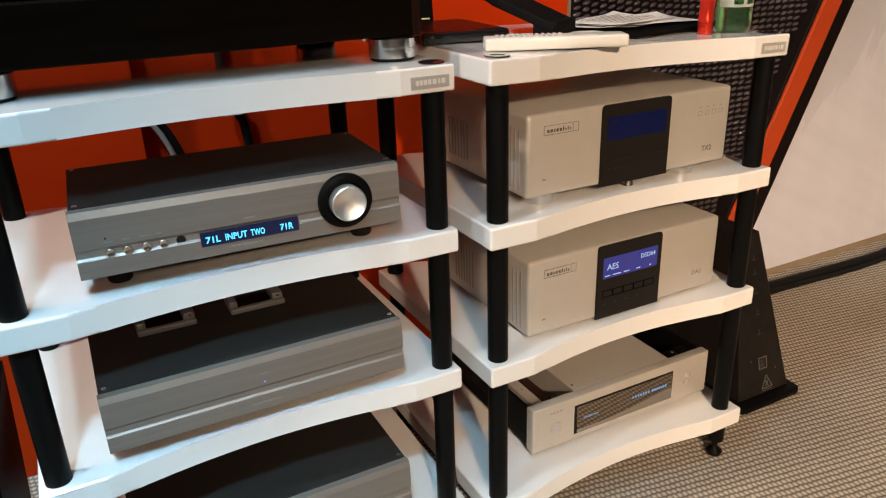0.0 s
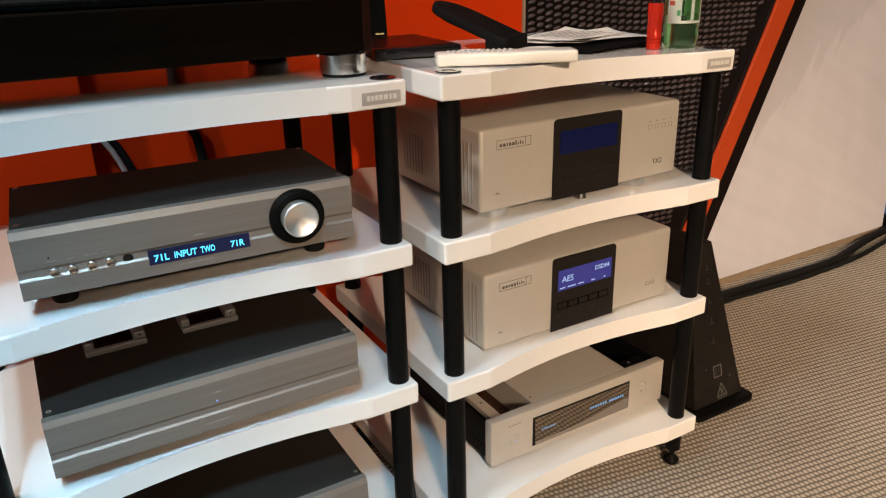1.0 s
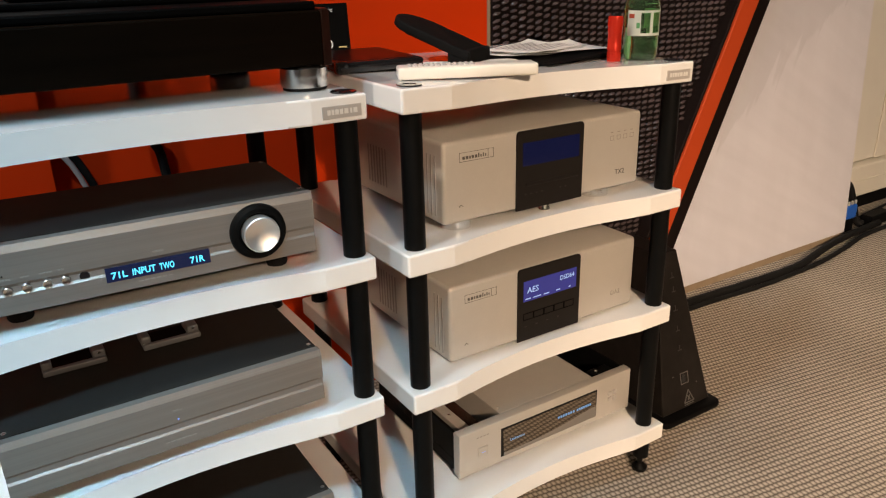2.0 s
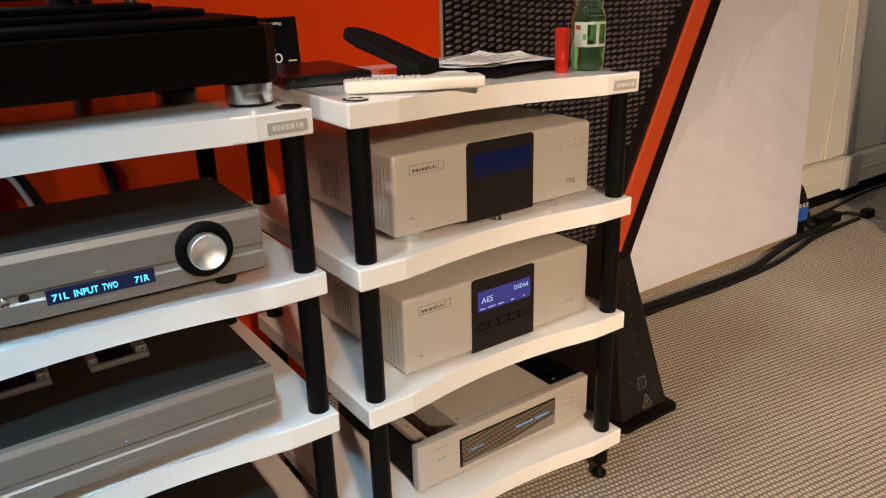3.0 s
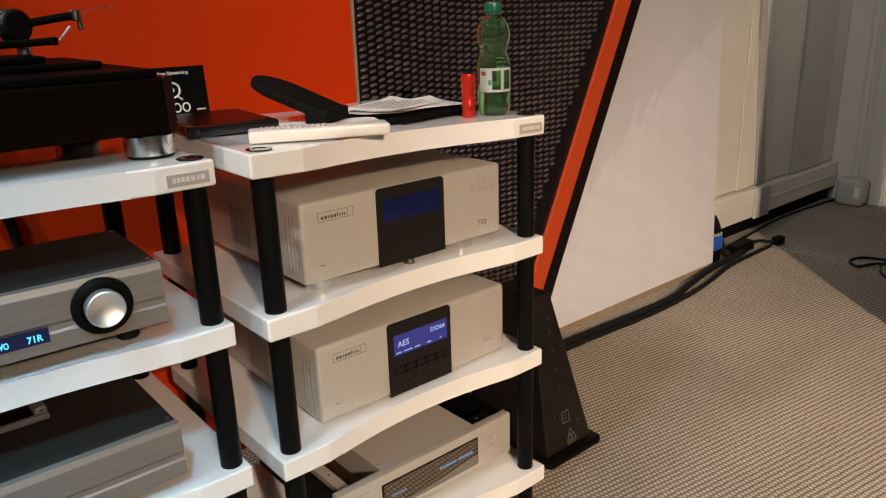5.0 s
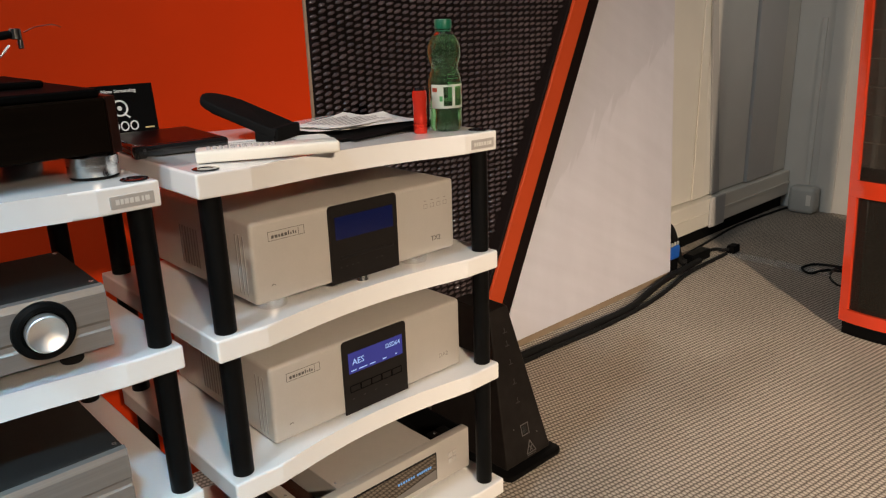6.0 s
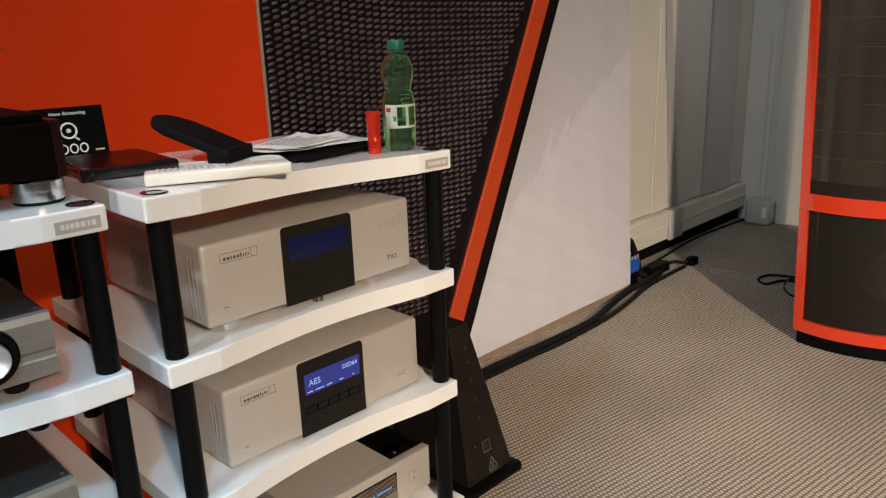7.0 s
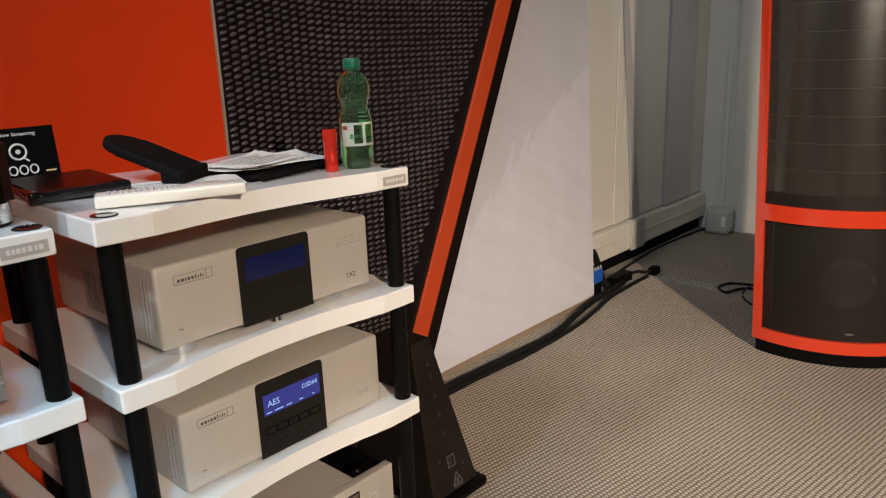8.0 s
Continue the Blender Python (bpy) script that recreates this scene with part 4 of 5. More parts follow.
# ---- turntable on the first rack ----
def turntable():
    top = 0.9105
    ob = thing("turntable", "dark walnut turntable on polished metal feet with a black tonearm", "turntable", (0.63, 1.55, top))
    T = Matrix.Translation((-0.63, -1.55, -top))
    part("plinth", box(0.300, 0.934, 1.382, 1.73, 0.946, 1.021, 0.003, 2, T), M_WOOD, ob, "dark stained wooden plinth")
    part("plinth_end", box(0.9345, 0.948, 1.384, 1.728, 0.944, 1.023, 0.002, 2, T), M_ROSE, ob, "red-brown polished plinth end")
    part("top_plate", box(0.305, 0.931, 1.392, 1.722, 1.0215, 1.033, 0.003, 2, T), M_TTBLACK, ob, "black top plate")
    part("sub_plate", box(0.340, 0.893, 1.50, 1.70, 1.0335, 1.043, 0.003, 2, T), M_TTBLACK, ob, "black upper plate")
    part("arm_board", box(0.560, 0.826, 1.53, 1.66, 1.0435, 1.053, 0.003, 2, T), M_TTBLACK, ob, "black arm board")
    for px, py in ((0.913, 1.412), (0.880, 1.668), (0.386, 1.418), (0.372, 1.672)):
        foot = part("foot", lathe([(0.030, top + 0.0045), (0.0345, top + 0.0045), (0.0345, top + 0.0180), (0.0336, top + 0.0185), (0.0336, top + 0.0195), (0.0345, top + 0.0200), (0.0345, top + 0.0312), (0.033, top + 0.0325)], 48, T @ Matrix.Translation((px, py, 0))),
                    M_CHROME, ob, "polished aluminium foot", True)
        part("foot_ring", rod(0.0325, top, top + 0.0044, 0.001, 40, T @ Matrix.Translation((px, py, 0))), M_RUBBER, foot, "", True)
        part("foot_neck", rod(0.025, top + 0.0326, 0.9462, 0.0003, 32, T @ Matrix.Translation((px, py, 0))), M_BLACK, foot, "", True)
    # tonearm: pivot drum, bearing pillar, arm tube, counterweight stub and wires
    P = T @ Matrix.Translation((0.807, 1.60, 1.096)) @ pose(0, 0, 0, 90, 0, 24)
    part("pivot_drum", lathe([(0.010, -0.012), (0.022, -0.012), (0.0235, -0.009), (0.0235, 0.009), (0.021, 0.012), (0.012, 0.0125), (0.0, 0.012)], 40, P), M_GLOSS, ob, "glossy black pivot drum", True)
    part("pivot_rim", lathe([(0.0238, -0.0105), (0.0248, -0.009), (0.0248, -0.002), (0.0238, -0.001)], 40, P), M_CHROME, ob, "", True)
    part("bearing_pillar", merged(rod(0.010, 1.0535, 1.075, 0.001, 24, T @ Matrix.Translation((0.814, 1.60, 0))), rod(0.006, 1.0752, 1.086, 0.001, 20, T @ Matrix.Translation((0.817, 1.60, 0)))),
         M_CHROME, ob, "bright metal bearing pillar", True)
    part("arm_tube", tube([(0.822 - 0.63, 0.05, 1.098 - top), (0.862 - 0.63, 0.05, 1.104 - top), (0.900 - 0.63, 0.05, 1.109 - top)], 0.0062, 14), M_BLACK, ob, "black tonearm tube", True)
    part("arm_end", merged(rod(0.0085, 1.100, 1.116, 0.001, 18, T @ Matrix.Translation((0.894, 1.60, 0)) ), rod(0.0045, 1.086, 1.100, 0.001, 14, T @ Matrix.Translation((0.898, 1.598, 0)))), M_CHROME, ob, "", True)
    part("arm_wire", tube([(0.906 - 0.63, 0.05, 1.110 - top), (0.922 - 0.63, 0.05, 1.117 - top), (0.947 - 0.63, 0.05, 1.120 - top), (0.960 - 0.63, 0.05, 1.116 - top)], 0.0007, 5), M_CHROME, ob)
    part("cueing_bar", tube([(0.632 - 0.63, 0.02, 1.068 - top), (0.732 - 0.63, 0.02, 1.069 - top), (0.847 - 0.63, 0.03, 1.072 - top)], 0.0055, 12), M_BLACK, ob, "black cueing bar", True)
    part("cueing_tip", rod(0.007, 1.066, 1.078, 0.001, 18, T @ Matrix.Translation((0.851, 1.58, 0))), M_BLACK, ob, "", True)
    part("cueing_lever", tube([(0.859 - 0.63, 0.03, 1.072 - top), (0.870 - 0.63, 0.03, 1.084 - top), (0.878 - 0.63, 0.03, 1.092 - top)], 0.0018, 8), M_CHROME, ob)
    part("motor_tower", rod(0.022, 1.0435, 1.105, 0.002, 28, T @ Matrix.Translation((0.722, 1.63, 0))), M_GLOSS, ob, "black motor tower", True)
    part("tower_band", rod(0.0225, 1.068, 1.080, 0.0005, 28, T @ Matrix.Translation((0.722, 1.63, 0))), M_BRASS, ob, "brass band", True)
    part("tower_rod", rod(0.012, 1.0435, 1.11, 0.001, 18, T @ Matrix.Translation((0.760, 1.66, 0))), M_GLOSS, ob, "", True)
    return ob


turntable()

# pale board standing behind the turntable
gb = thing("pale_board", "pale grey board standing behind the first rack", "board")
part("sheet", box(0.20, 0.748, 1.955, 1.97, 1.105, 1.75, 0.002), M_BOXWHITE, gb)
part("fold", box(0.700, 0.712, 1.945, 1.9545, 1.105, 1.75, 0.002), M_WALLGREY, gb)
part("stand", box(0.35, 0.60, 1.958, 1.968, 0.0, 1.1048, 0.002), M_ORANGE, gb)

# boards leaning beside the first rack
lb = thing("leaning_boards", "white and black boards leaning beside the rack", "boards")
for k, (mat, x) in enumerate(((M_BOXWHITE, 0.238), (M_BLACK, 0.252), (M_BOXWHITE, 0.262), (M_BLACK, 0.276))):
    part("board", box(0, 0.008, 1.36, 1.70, 0.0, 0.53 - 0.03 * k, 0.001, m=Matrix.Translation((x - 0.02, 0, 0)) @ pose(0, 0, 0, 0, 3.5, 0)), mat, lb)


# ---- things on the second rack ----
SHELF = 0.9105


def rest_z(x):
    """Height of the slightly sagging top shelf of the second rack."""
    return SHELF - 0.002 - 0.02007 * (x - 1.3105)


def bottle():
    cx, cy = 1.556, 1.365
    ob = thing("water_bottle", "half-full green plastic water bottle with a dark green cap", "bottle", (cx, cy, rest_z(cx)))
    shell = [(0.012, 0.006), (0.024, 0.001), (0.030, 0.000), (0.0345, 0.005), (0.0360, 0.013), (0.0360, 0.026), (0.0350, 0.031), (0.0352, 0.040), (0.0352, 0.092), (0.0360, 0.095),
             (0.0345, 0.099), (0.0352, 0.103), (0.0325, 0.108), (0.0330, 0.111), (0.0290, 0.117), (0.0278, 0.121), (0.0300, 0.126), (0.0290, 0.129), (0.0322, 0.135), (0.0345, 0.145),
             (0.0352, 0.154), (0.0340, 0.164), (0.0300, 0.175), (0.0230, 0.185), (0.0155, 0.191), (0.0128, 0.194), (0.0125, 0.2)]
    shell = [(r * 0.9, z) for r, z in shell]
    part("water", lathe([(0.0, 0.0072)] + [(r - 0.0016, z + 0.0012) for r, z in shell[1:8]] + [(0.0352 * 0.9 - 0.0016, 0.060), (0.0, 0.060)], 48), M_WATER, ob, "clear water filling the lower third", True)
    inner = [(r - 0.0007, z + 0.0008) for r, z in shell]
    bm = lathe(shell + inner[::-1], 60)
    # soft flutes pressed into the belly, petals at the base
    for v in bm.verts:
        a = math.atan2(v.co.y, v.co.x)
        belly = max(0.0, 1.0 - abs(v.co.z - 0.150) / 0.035)
        waist = max(0.0, 1.0 - abs(v.co.z - 0.112) / 0.020)
        foot = max(0.0, 1.0 - v.co.z / 0.040)
        k = 1.0 - 0.045 * belly * abs(math.sin(4 * a + 9 * (v.co.z - 0.15))) - 0.035 * waist * abs(math.sin(5 * a + 0.4)) - 0.09 * foot * abs(math.sin(2.5 * a))
        v.co.x *= k
        v.co.y *= k
    part("shell", bm, M_PET, ob, "clear green plastic", True)
    part("cap", lathe([(0.0150, 0.1965), (0.0155, 0.198), (0.0155, 0.212), (0.0145, 0.2145), (0.0, 0.2148)], 36), M_CAP, ob, "dark green screw cap", True)
    for k in range(18):
        a = 2 * math.pi * k / 18
        part("cap_rib", box(-0.0006, 0.0006, 0.0150, 0.0160, 0.199, 0.211, m=pose(0, 0, 0, 0, 0, math.degrees(a))), M_CAP, ob)
    part("neck_ring", rod(0.0150, 0.1925, 0.1945, 0.0005, 30), M_CAP, ob)

    def wrap(a0, a1, z0, z1, r, n=24):
        b = bmesh.new()
        low, high = [], []
        for k in range(n + 1):
            a = radians(a0 + (a1 - a0) * k / n)
            low.append(b.verts.new((r * math.cos(a), r * math.sin(a), z0)))
            high.append(b.verts.new((r * math.cos(a), r * math.sin(a), z1)))
        for k in range(n):
            b.faces.new((low[k], low[k + 1], high[k + 1], high[k]))
        bmesh.ops.solidify(b, geom=list(b.faces), thickness=0.0002)
        return b
    for a0, a1, z0, z1 in ((175, 222, 0.046, 0.092), (222, 330, 0.046, 0.051), (222, 330, 0.0875, 0.092), (252, 263, 0.051, 0.0875), (296, 330, 0.051, 0.0875), (330, 395, 0.046, 0.092)):
        part("paper_label", wrap(a0, a1, z0, z1, 0.0319), M_LABEL, ob, "printed white label")
    for a0, a1, z0, z1, mat in ((208, 219, 0.060, 0.070, M_LABELGREEN), (300, 312, 0.072, 0.080, M_LABELRED), (299, 309, 0.057, 0.063, M_LABELGREEN), (318, 328, 0.080, 0.087, M_LABELRED), (180, 200, 0.078, 0.086, M_LABELRED)):
        part("label_print", wrap(a0, a1, z0, z1, 0.0322), mat, ob)
    for piece in ob.children:
        piece.data.transform(Matrix.Diagonal((1.0, 1.0, 0.955, 1.0)))
    return ob


bottle()


def torch():
    ob = thing("pocket_torch", "small red anodised metal pocket torch standing upright", "torch", (1.490, 1.364, rest_z(1.486)))
    part("body", lathe([(0.0105, 0), (0.0125, 0.001), (0.0128, 0.012), (0.0112, 0.0125), (0.0112, 0.0135), (0.0128, 0.014), (0.0128, 0.018), (0.0112, 0.0185), (0.0112, 0.0195), (0.0128, 0.020),
                        (0.0128, 0.026), (0.0124, 0.027), (0.0124, 0.048), (0.0126, 0.049), (0.0126, 0.052), (0.0130, 0.055), (0.0131, 0.076), (0.0126, 0.079), (0.0112, 0.0795)], 36), M_REDMETAL, ob, "", True)
    part("lens_ring", lathe([(0.0105, 0.0798), (0.0108, 0.0835), (0.0070, 0.0840), (0.0, 0.0838)], 30), M_GLOSS, ob, "", True)
    for k in range(10):
        part("rib", box(-0.0009, 0.0009, 0.0128, 0.0135, 0.060, 0.074, 0.0003, 1, pose(0, 0, 0, 0, 0, 36 * k)), M_REDMETAL, ob)
    return ob


torch()


def remote():
    turn = math.degrees(math.atan2(-0.091, 0.195))
    ob = thing("remote_control", "ivory remote control with pearly keys, overhanging the shelf edge", "remote control", (1.043, 1.362, rest_z(1.043)), turn)
    part("body", box(0, 0.217, 0.0, 0.046, 0.0002, 0.0185, 0.004, 3), M_IVORY, ob, "", True)
    for k in range(12):
        part("key", lathe([(0.0034, 0.0186), (0.0034, 0.0198), (0.0020, 0.0212), (0, 0.0216)], 12, Matrix.Translation((0.020 + 0.0088 * k, 0.016, 0))), M_PEARL, ob, "", True)
        part("key", lathe([(0.0034, 0.0186), (0.0034, 0.0198), (0.0020, 0.0212), (0, 0.0216)], 12, Matrix.Translation((0.020 + 0.0088 * k, 0.030, 0))), M_PEARL, ob, "", True)
    for k in range(3):
        part("key_line", box(0.135 + 0.022 * k, 0.148 + 0.022 * k, 0.018, 0.0195, 0.0186, 0.0190), M_TAG, ob)
    return ob


remote()


def tablet():
    ob = thing("tablet", "black glossy tablet computer with a dark red-brown screen", "tablet", (1.086, 1.572, rest_z(1.07)), -6)
    part("body", box(-0.076, 0.076, -0.100, 0.100, 0.002, 0.0195, 0.005, 3), M_GLOSS, ob, "", True)
    part("screen", box(-0.068, 0.068, -0.090, 0.090, 0.0196, 0.0202), M_SCREENRED, ob, "reflective dark screen")
    part("rim_clip", box(-0.079, -0.058, -0.104, -0.084, 0.0005, 0.0215, 0.004, 3), M_GLOSS, ob, "", True)
    part("foot", box(-0.06, 0.06, -0.085, 0.085, 0.0, 0.0019), M_RUBBER, ob)
    return ob


M_SCREENRED = material("dark_screen", (0.006, 0.002, 0.002), 0.3, spec=0.25, coat=0.0, vary=0.1)
tablet()


def phone_holder():
    """A tongue-shaped black rest that stands up from a folded foot."""
    ob = thing("black_rest", "black fabric-covered tongue-shaped rest standing on its folded foot", "rest", (1.262, 1.50, rest_z(1.262)))
    half, ln = 0.049, 0.148
    pts = [(-0.026, -half * 0.95), (ln - half, -half * 0.92)]
    pts += [(ln - half + half * math.cos(radians(a)), half * 0.92 * math.sin(radians(a))) for a in range(-80, 90, 16)]
    pts += [(ln - half, half * 0.92), (-0.026, half * 0.95)]
    u = Vector((-0.062, 0.105, 0.047)).normalized()
    v = Vector((-u.y, u.x, 0.0)).normalized()
    n = u.cross(v)
    tilt = Matrix.Translation((0, 0, 0.028)) @ Matrix((u, v, n)).transposed().to_4x4()
    part("tongue", prism(pts, -0.012, 0.004, 0.004, 3, tilt), M_FABRIC, ob, "", True)
    part("foot", box(-0.0270, 0.018, -0.0440, 0.0440, 0.0, 0.0270, 0.004, 3, pose(0, 0, 0, 0, 0, math.degrees(math.atan2(u.y, u.x)))), M_FABRIC, ob, "", True)
    return ob


M_FABRIC = material("black_fabric", (0.005, 0.005, 0.005), 0.8, spec=0.1, vary=0.2, scale=200, bump=0.25, bump_scale=600)
phone_holder()


def papers():
    fold = thing("folder", "black folder lying under loose papers", "folder", (1.44, 1.47, rest_z(1.40)), 6)
    part("cover", box(-0.125, 0.125, -0.075, 0.095, 0.0, 0.006, 0.002), M_BLACK, fold)
    part("flap", box(-0.12, 0.10, -0.085, 0.06, 0.0062, 0.0085, 0.0008, m=pose(0, 0, 0, 0, -1.5, 5)), M_BLACK, fold)
    for k, (x, y, z, a, dx, dy) in enumerate(((1.425, 1.525, 0.0115, 12, 0.105, 0.075), (1.45, 1.50, 0.0145, -6, 0.100, 0.070), (1.435, 1.515, 0.017, 24, 0.090, 0.065))):
        sh = thing("paper_sheet", "printed white paper sheet with slightly curled corners", "paper", (x, y, rest_z(1.40) + z), a, "loose papers")
        bm = bmesh.new()
        bmesh.ops.create_grid(bm, x_segments=10, y_segments=8, size=1)
        for v in bm.verts:
            u, w = v.co.x, v.co.y
            v.co = Vector((u * dx, w * dy, 0.006 * max(0, u * w) ** 2 + 0.0012 * math.sin(3 * u + k)))
        bmesh.ops.solidify(bm, geom=list(bm.faces), thickness=0.0005)
        part("sheet", bm, M_PAPER, sh, "", True)
        for r in range(9):
            part("print_line", box(-dx * 0.8, dx * (0.3 + 0.17 * (r * 5 % 3)), dy * (0.75 - 0.18 * r), dy * (0.75 - 0.18 * r) + 0.0022, 0.0016, 0.0020), M_INK, sh)
    low = thing("paper_sheet", "white paper sheet lying flat under the remote control", "paper", (1.225, 1.435, rest_z(1.15) + 0.0002), -22, "loose papers")
    part("sheet", box(-0.12, 0.10, -0.03, 0.085, 0, 0.0008), M_PAPER, low)
    for r in range(4):
        part("print_line", box(-0.10, 0.02 + 0.02 * r, 0.055 - 0.018 * r, 0.0585 - 0.018 * r, 0.0009, 0.0012), M_INK, low)


papers()


def sign_card():
    ob = thing("sign_card", "black printed card standing upright on the rack", "sign", (1.085, 1.738, rest_z(1.05)), -3)
    L = pose(0, 0, 0, -5, 0, 0)
    part("card", box(-0.062, 0.062, 0.0, 0.003, 0.0, 0.098, 0.0005, m=L), M_CARD, ob)
    part("strut", box(-0.02, 0.02, 0.0, 0.002, 0.0, 0.080, m=Matrix.Translation((0, 0.022, 0)) @ pose(0, 0, 0, 10, 0, 0)), M_CARD, ob)
    lettering("heading", "Now Streaming", 0.0085, (-0.034, -0.0006, 0.0845), M_PRINT, ob, L @ FRONT, width=0.062, bold=0.0001)
    ring = [(0.0135 * math.cos(a), 0.0135 * math.sin(a)) for a in [2 * math.pi * k / 36 for k in range(37)]]
    part("emblem_ring", tube([(x - 0.004, -0.0006 + 0.0, z + 0.0555) for x, z in ring], 0.0019, 6, 1), M_PRINT, ob).matrix_local = L
    part("emblem_dot", rod(0.0042, 0.0, 0.0006, 0.0001, 20, L @ Matrix.Translation((-0.004, 0, 0.0555)) @ FRONT), M_PRINT, ob)
    part("emblem_tail", box(0.003, 0.016, -0.0008, 0.0, -0.0015, 0.0015, m=L @ Matrix.Translation((0, 0, 0.0475)) @ pose(0, 0, 0, 0, 40, 0)), M_PRINT, ob)

    # five plain rings in place of the brand name
    for k in range(5):
        loop = [(-0.0525 + 0.0175 * k + 0.0066 * math.cos(q), -0.0007, 0.0225 + 0.0078 * math.sin(q)) for q in [2 * math.pi * j / 28 for j in range(29)]]
        part("brand_ring", tube(loop, 0.0014, 6, 1), M_PRINT, ob).matrix_local = L
    part("yellow_line", box(0.037, 0.054, -0.0008, 0.0, 0.0150, 0.0178, m=L), M_GOLD, ob)
    return ob


sign_card()


# ---- black tapering tower beside the second rack ----
def power_tower():
    ob = thing("power_tower", "black tapering equipment tower with a socket and warning sign", "equipment tower", (1.845, 1.55, 0))
    T = Matrix.Translation((-1.845, -1.55, 0))
    outline = []
    for cx, cy, a0 in ((1.932, 1.392, -90), (1.932, 1.72, 0), (1.762, 1.72, 90), (1.762, 1.392, 180)):
        outline += [(cx + 0.018 * math.cos(radians(a0 + a)), cy + 0.018 * math.sin(radians(a0 + a))) for a in (0, 30, 60, 90)]
    part("base_plate", prism(outline, 0.006, 0.022, 0.003, 2, T), M_BLACK, ob, "black base plate", True)
    for fx in (1.77, 1.92):
        for fy in (1.40, 1.70):
            part("foot", rod(0.012, 0.0, 0.006, 0.001, 16, T @ Matrix.Translation((fx, fy, 0))), M_GREYMETAL, ob)
    bm = bmesh.new()
    low = [bm.verts.new(p) for p in ((1.764, 1.402, 0.0222), (1.932, 1.402, 0.0222), (1.932, 1.70, 0.0222), (1.764, 1.70, 0.0222))]
    high = [bm.verts.new(p) for p in ((1.806, 1.498, 0.412), (1.872, 1.498, 0.412), (1.872, 1.63, 0.412), (1.806, 1.63, 0.412))]
    bm.faces.new(low[::-1])
    bm.faces.new(high)
    for i in range(4):
        bm.faces.new((low[i], low[(i + 1) % 4], high[(i + 1) % 4], high[i]))
    bevelled(bm, 0.0025, 2)
    bm.transform(T)
    part("body", bm, M_TOWER, ob, "dark metal body")
    # marks on the sloping front
    slope = math.degrees(math.atan2(0.096, 0.39))
    F = T @ Matrix.Translation((1.848, 1.402, 0.0222)) @ pose(0, 0, 0, -slope, 0, 0)
    part("socket", merged(box(-0.010, 0.018, -0.001, 0.002, 0.062, 0.064, m=F.copy()), box(-0.010, -0.008, -0.001, 0.002, 0.064, 0.090, m=F.copy()), box(0.016, 0.018, -0.001, 0.002, 0.064, 0.090, m=F.copy()),
                          box(-0.010, 0.018, -0.001, 0.002, 0.090, 0.092, m=F.copy())), M_TOWERGREY, ob, "grey socket frame")
    part("socket_hole", box(-0.007, 0.008, -0.0012, 0.002, 0.067, 0.088, m=F), M_GLOSS, ob)
    tri = [(-0.004, 0.012), (0.030, 0.012), (0.013, 0.044)]
    sign = bmesh.new()
    for k in range(3):
        a, b = Vector((*tri[k], 0)), Vector((*tri[(k + 1) % 3], 0))
        d = (b - a).normalized()
        n = Vector((-d.y, d.x, 0)) * 0.0012
        f = [sign.verts.new(Vector((p.x, -0.0010, p.y))) for p in (a - n, b - n, b + n, a + n)]
        g = [sign.verts.new(Vector((p.x, 0.001, p.y))) for p in (a - n, b - n, b + n, a + n)]
        sign.faces.new(f)
        sign.faces.new(g[::-1])
        for i in range(4):
            sign.faces.new((f[i], g[i], g[(i + 1) % 4], f[(i + 1) % 4]))
    sign.transform(F)
    part("warning_sign", sign, M_TOWERGREY, ob, "grey warning triangle")
    part("warning_stroke", merged(box(-0.0012, 0.0012, -0.0010, 0.001, -0.008, 0.008, m=F @ Matrix.Translation((0.013, 0, 0.023)) @ pose(0, 0, 0, 0, 30, 0)),
                                  box(-0.0012, 0.0012, -0.0010, 0.001, -0.008, 0.008, m=F @ Matrix.Translation((0.013, 0, 0.023)) @ pose(0, 0, 0, 0, -35, 0))), M_TOWERGREY, ob)
    part("sign_line", box(-0.004, 0.030, -0.0008, 0.001, 0.006, 0.0075, m=F), M_TOWERGREY, ob)
    for k, z in enumerate((0.150, 0.200, 0.252, 0.300, 0.335)):
        part("brand_bar", merged(box(-0.008, 0.006, -0.0006, 0.001, z, z + 0.002, m=F.copy()), box(-0.002, 0.0, -0.0006, 0.001, z + 0.002, z + 0.014, m=F.copy())), M_TOWERMARK, ob)
    for x, z in ((-0.035, 0.09), (0.045, 0.055)):
        part("screw", rod(0.002, 0, 0.001, 0.0003, 10, F @ Matrix.Translation((x, 0, z)) @ FRONT), M_TOWERGREY, ob)
    return ob


M_TOWER = material("dark_tower_metal", (0.012, 0.010, 0.009), 0.42, vary=0.25, scale=40, metal=0.0, spec=0.12, bump=0.08, bump_scale=250)
M_TOWERMARK = material("dim_print", (0.026, 0.024, 0.022), 0.6, vary=0)
power_tower()


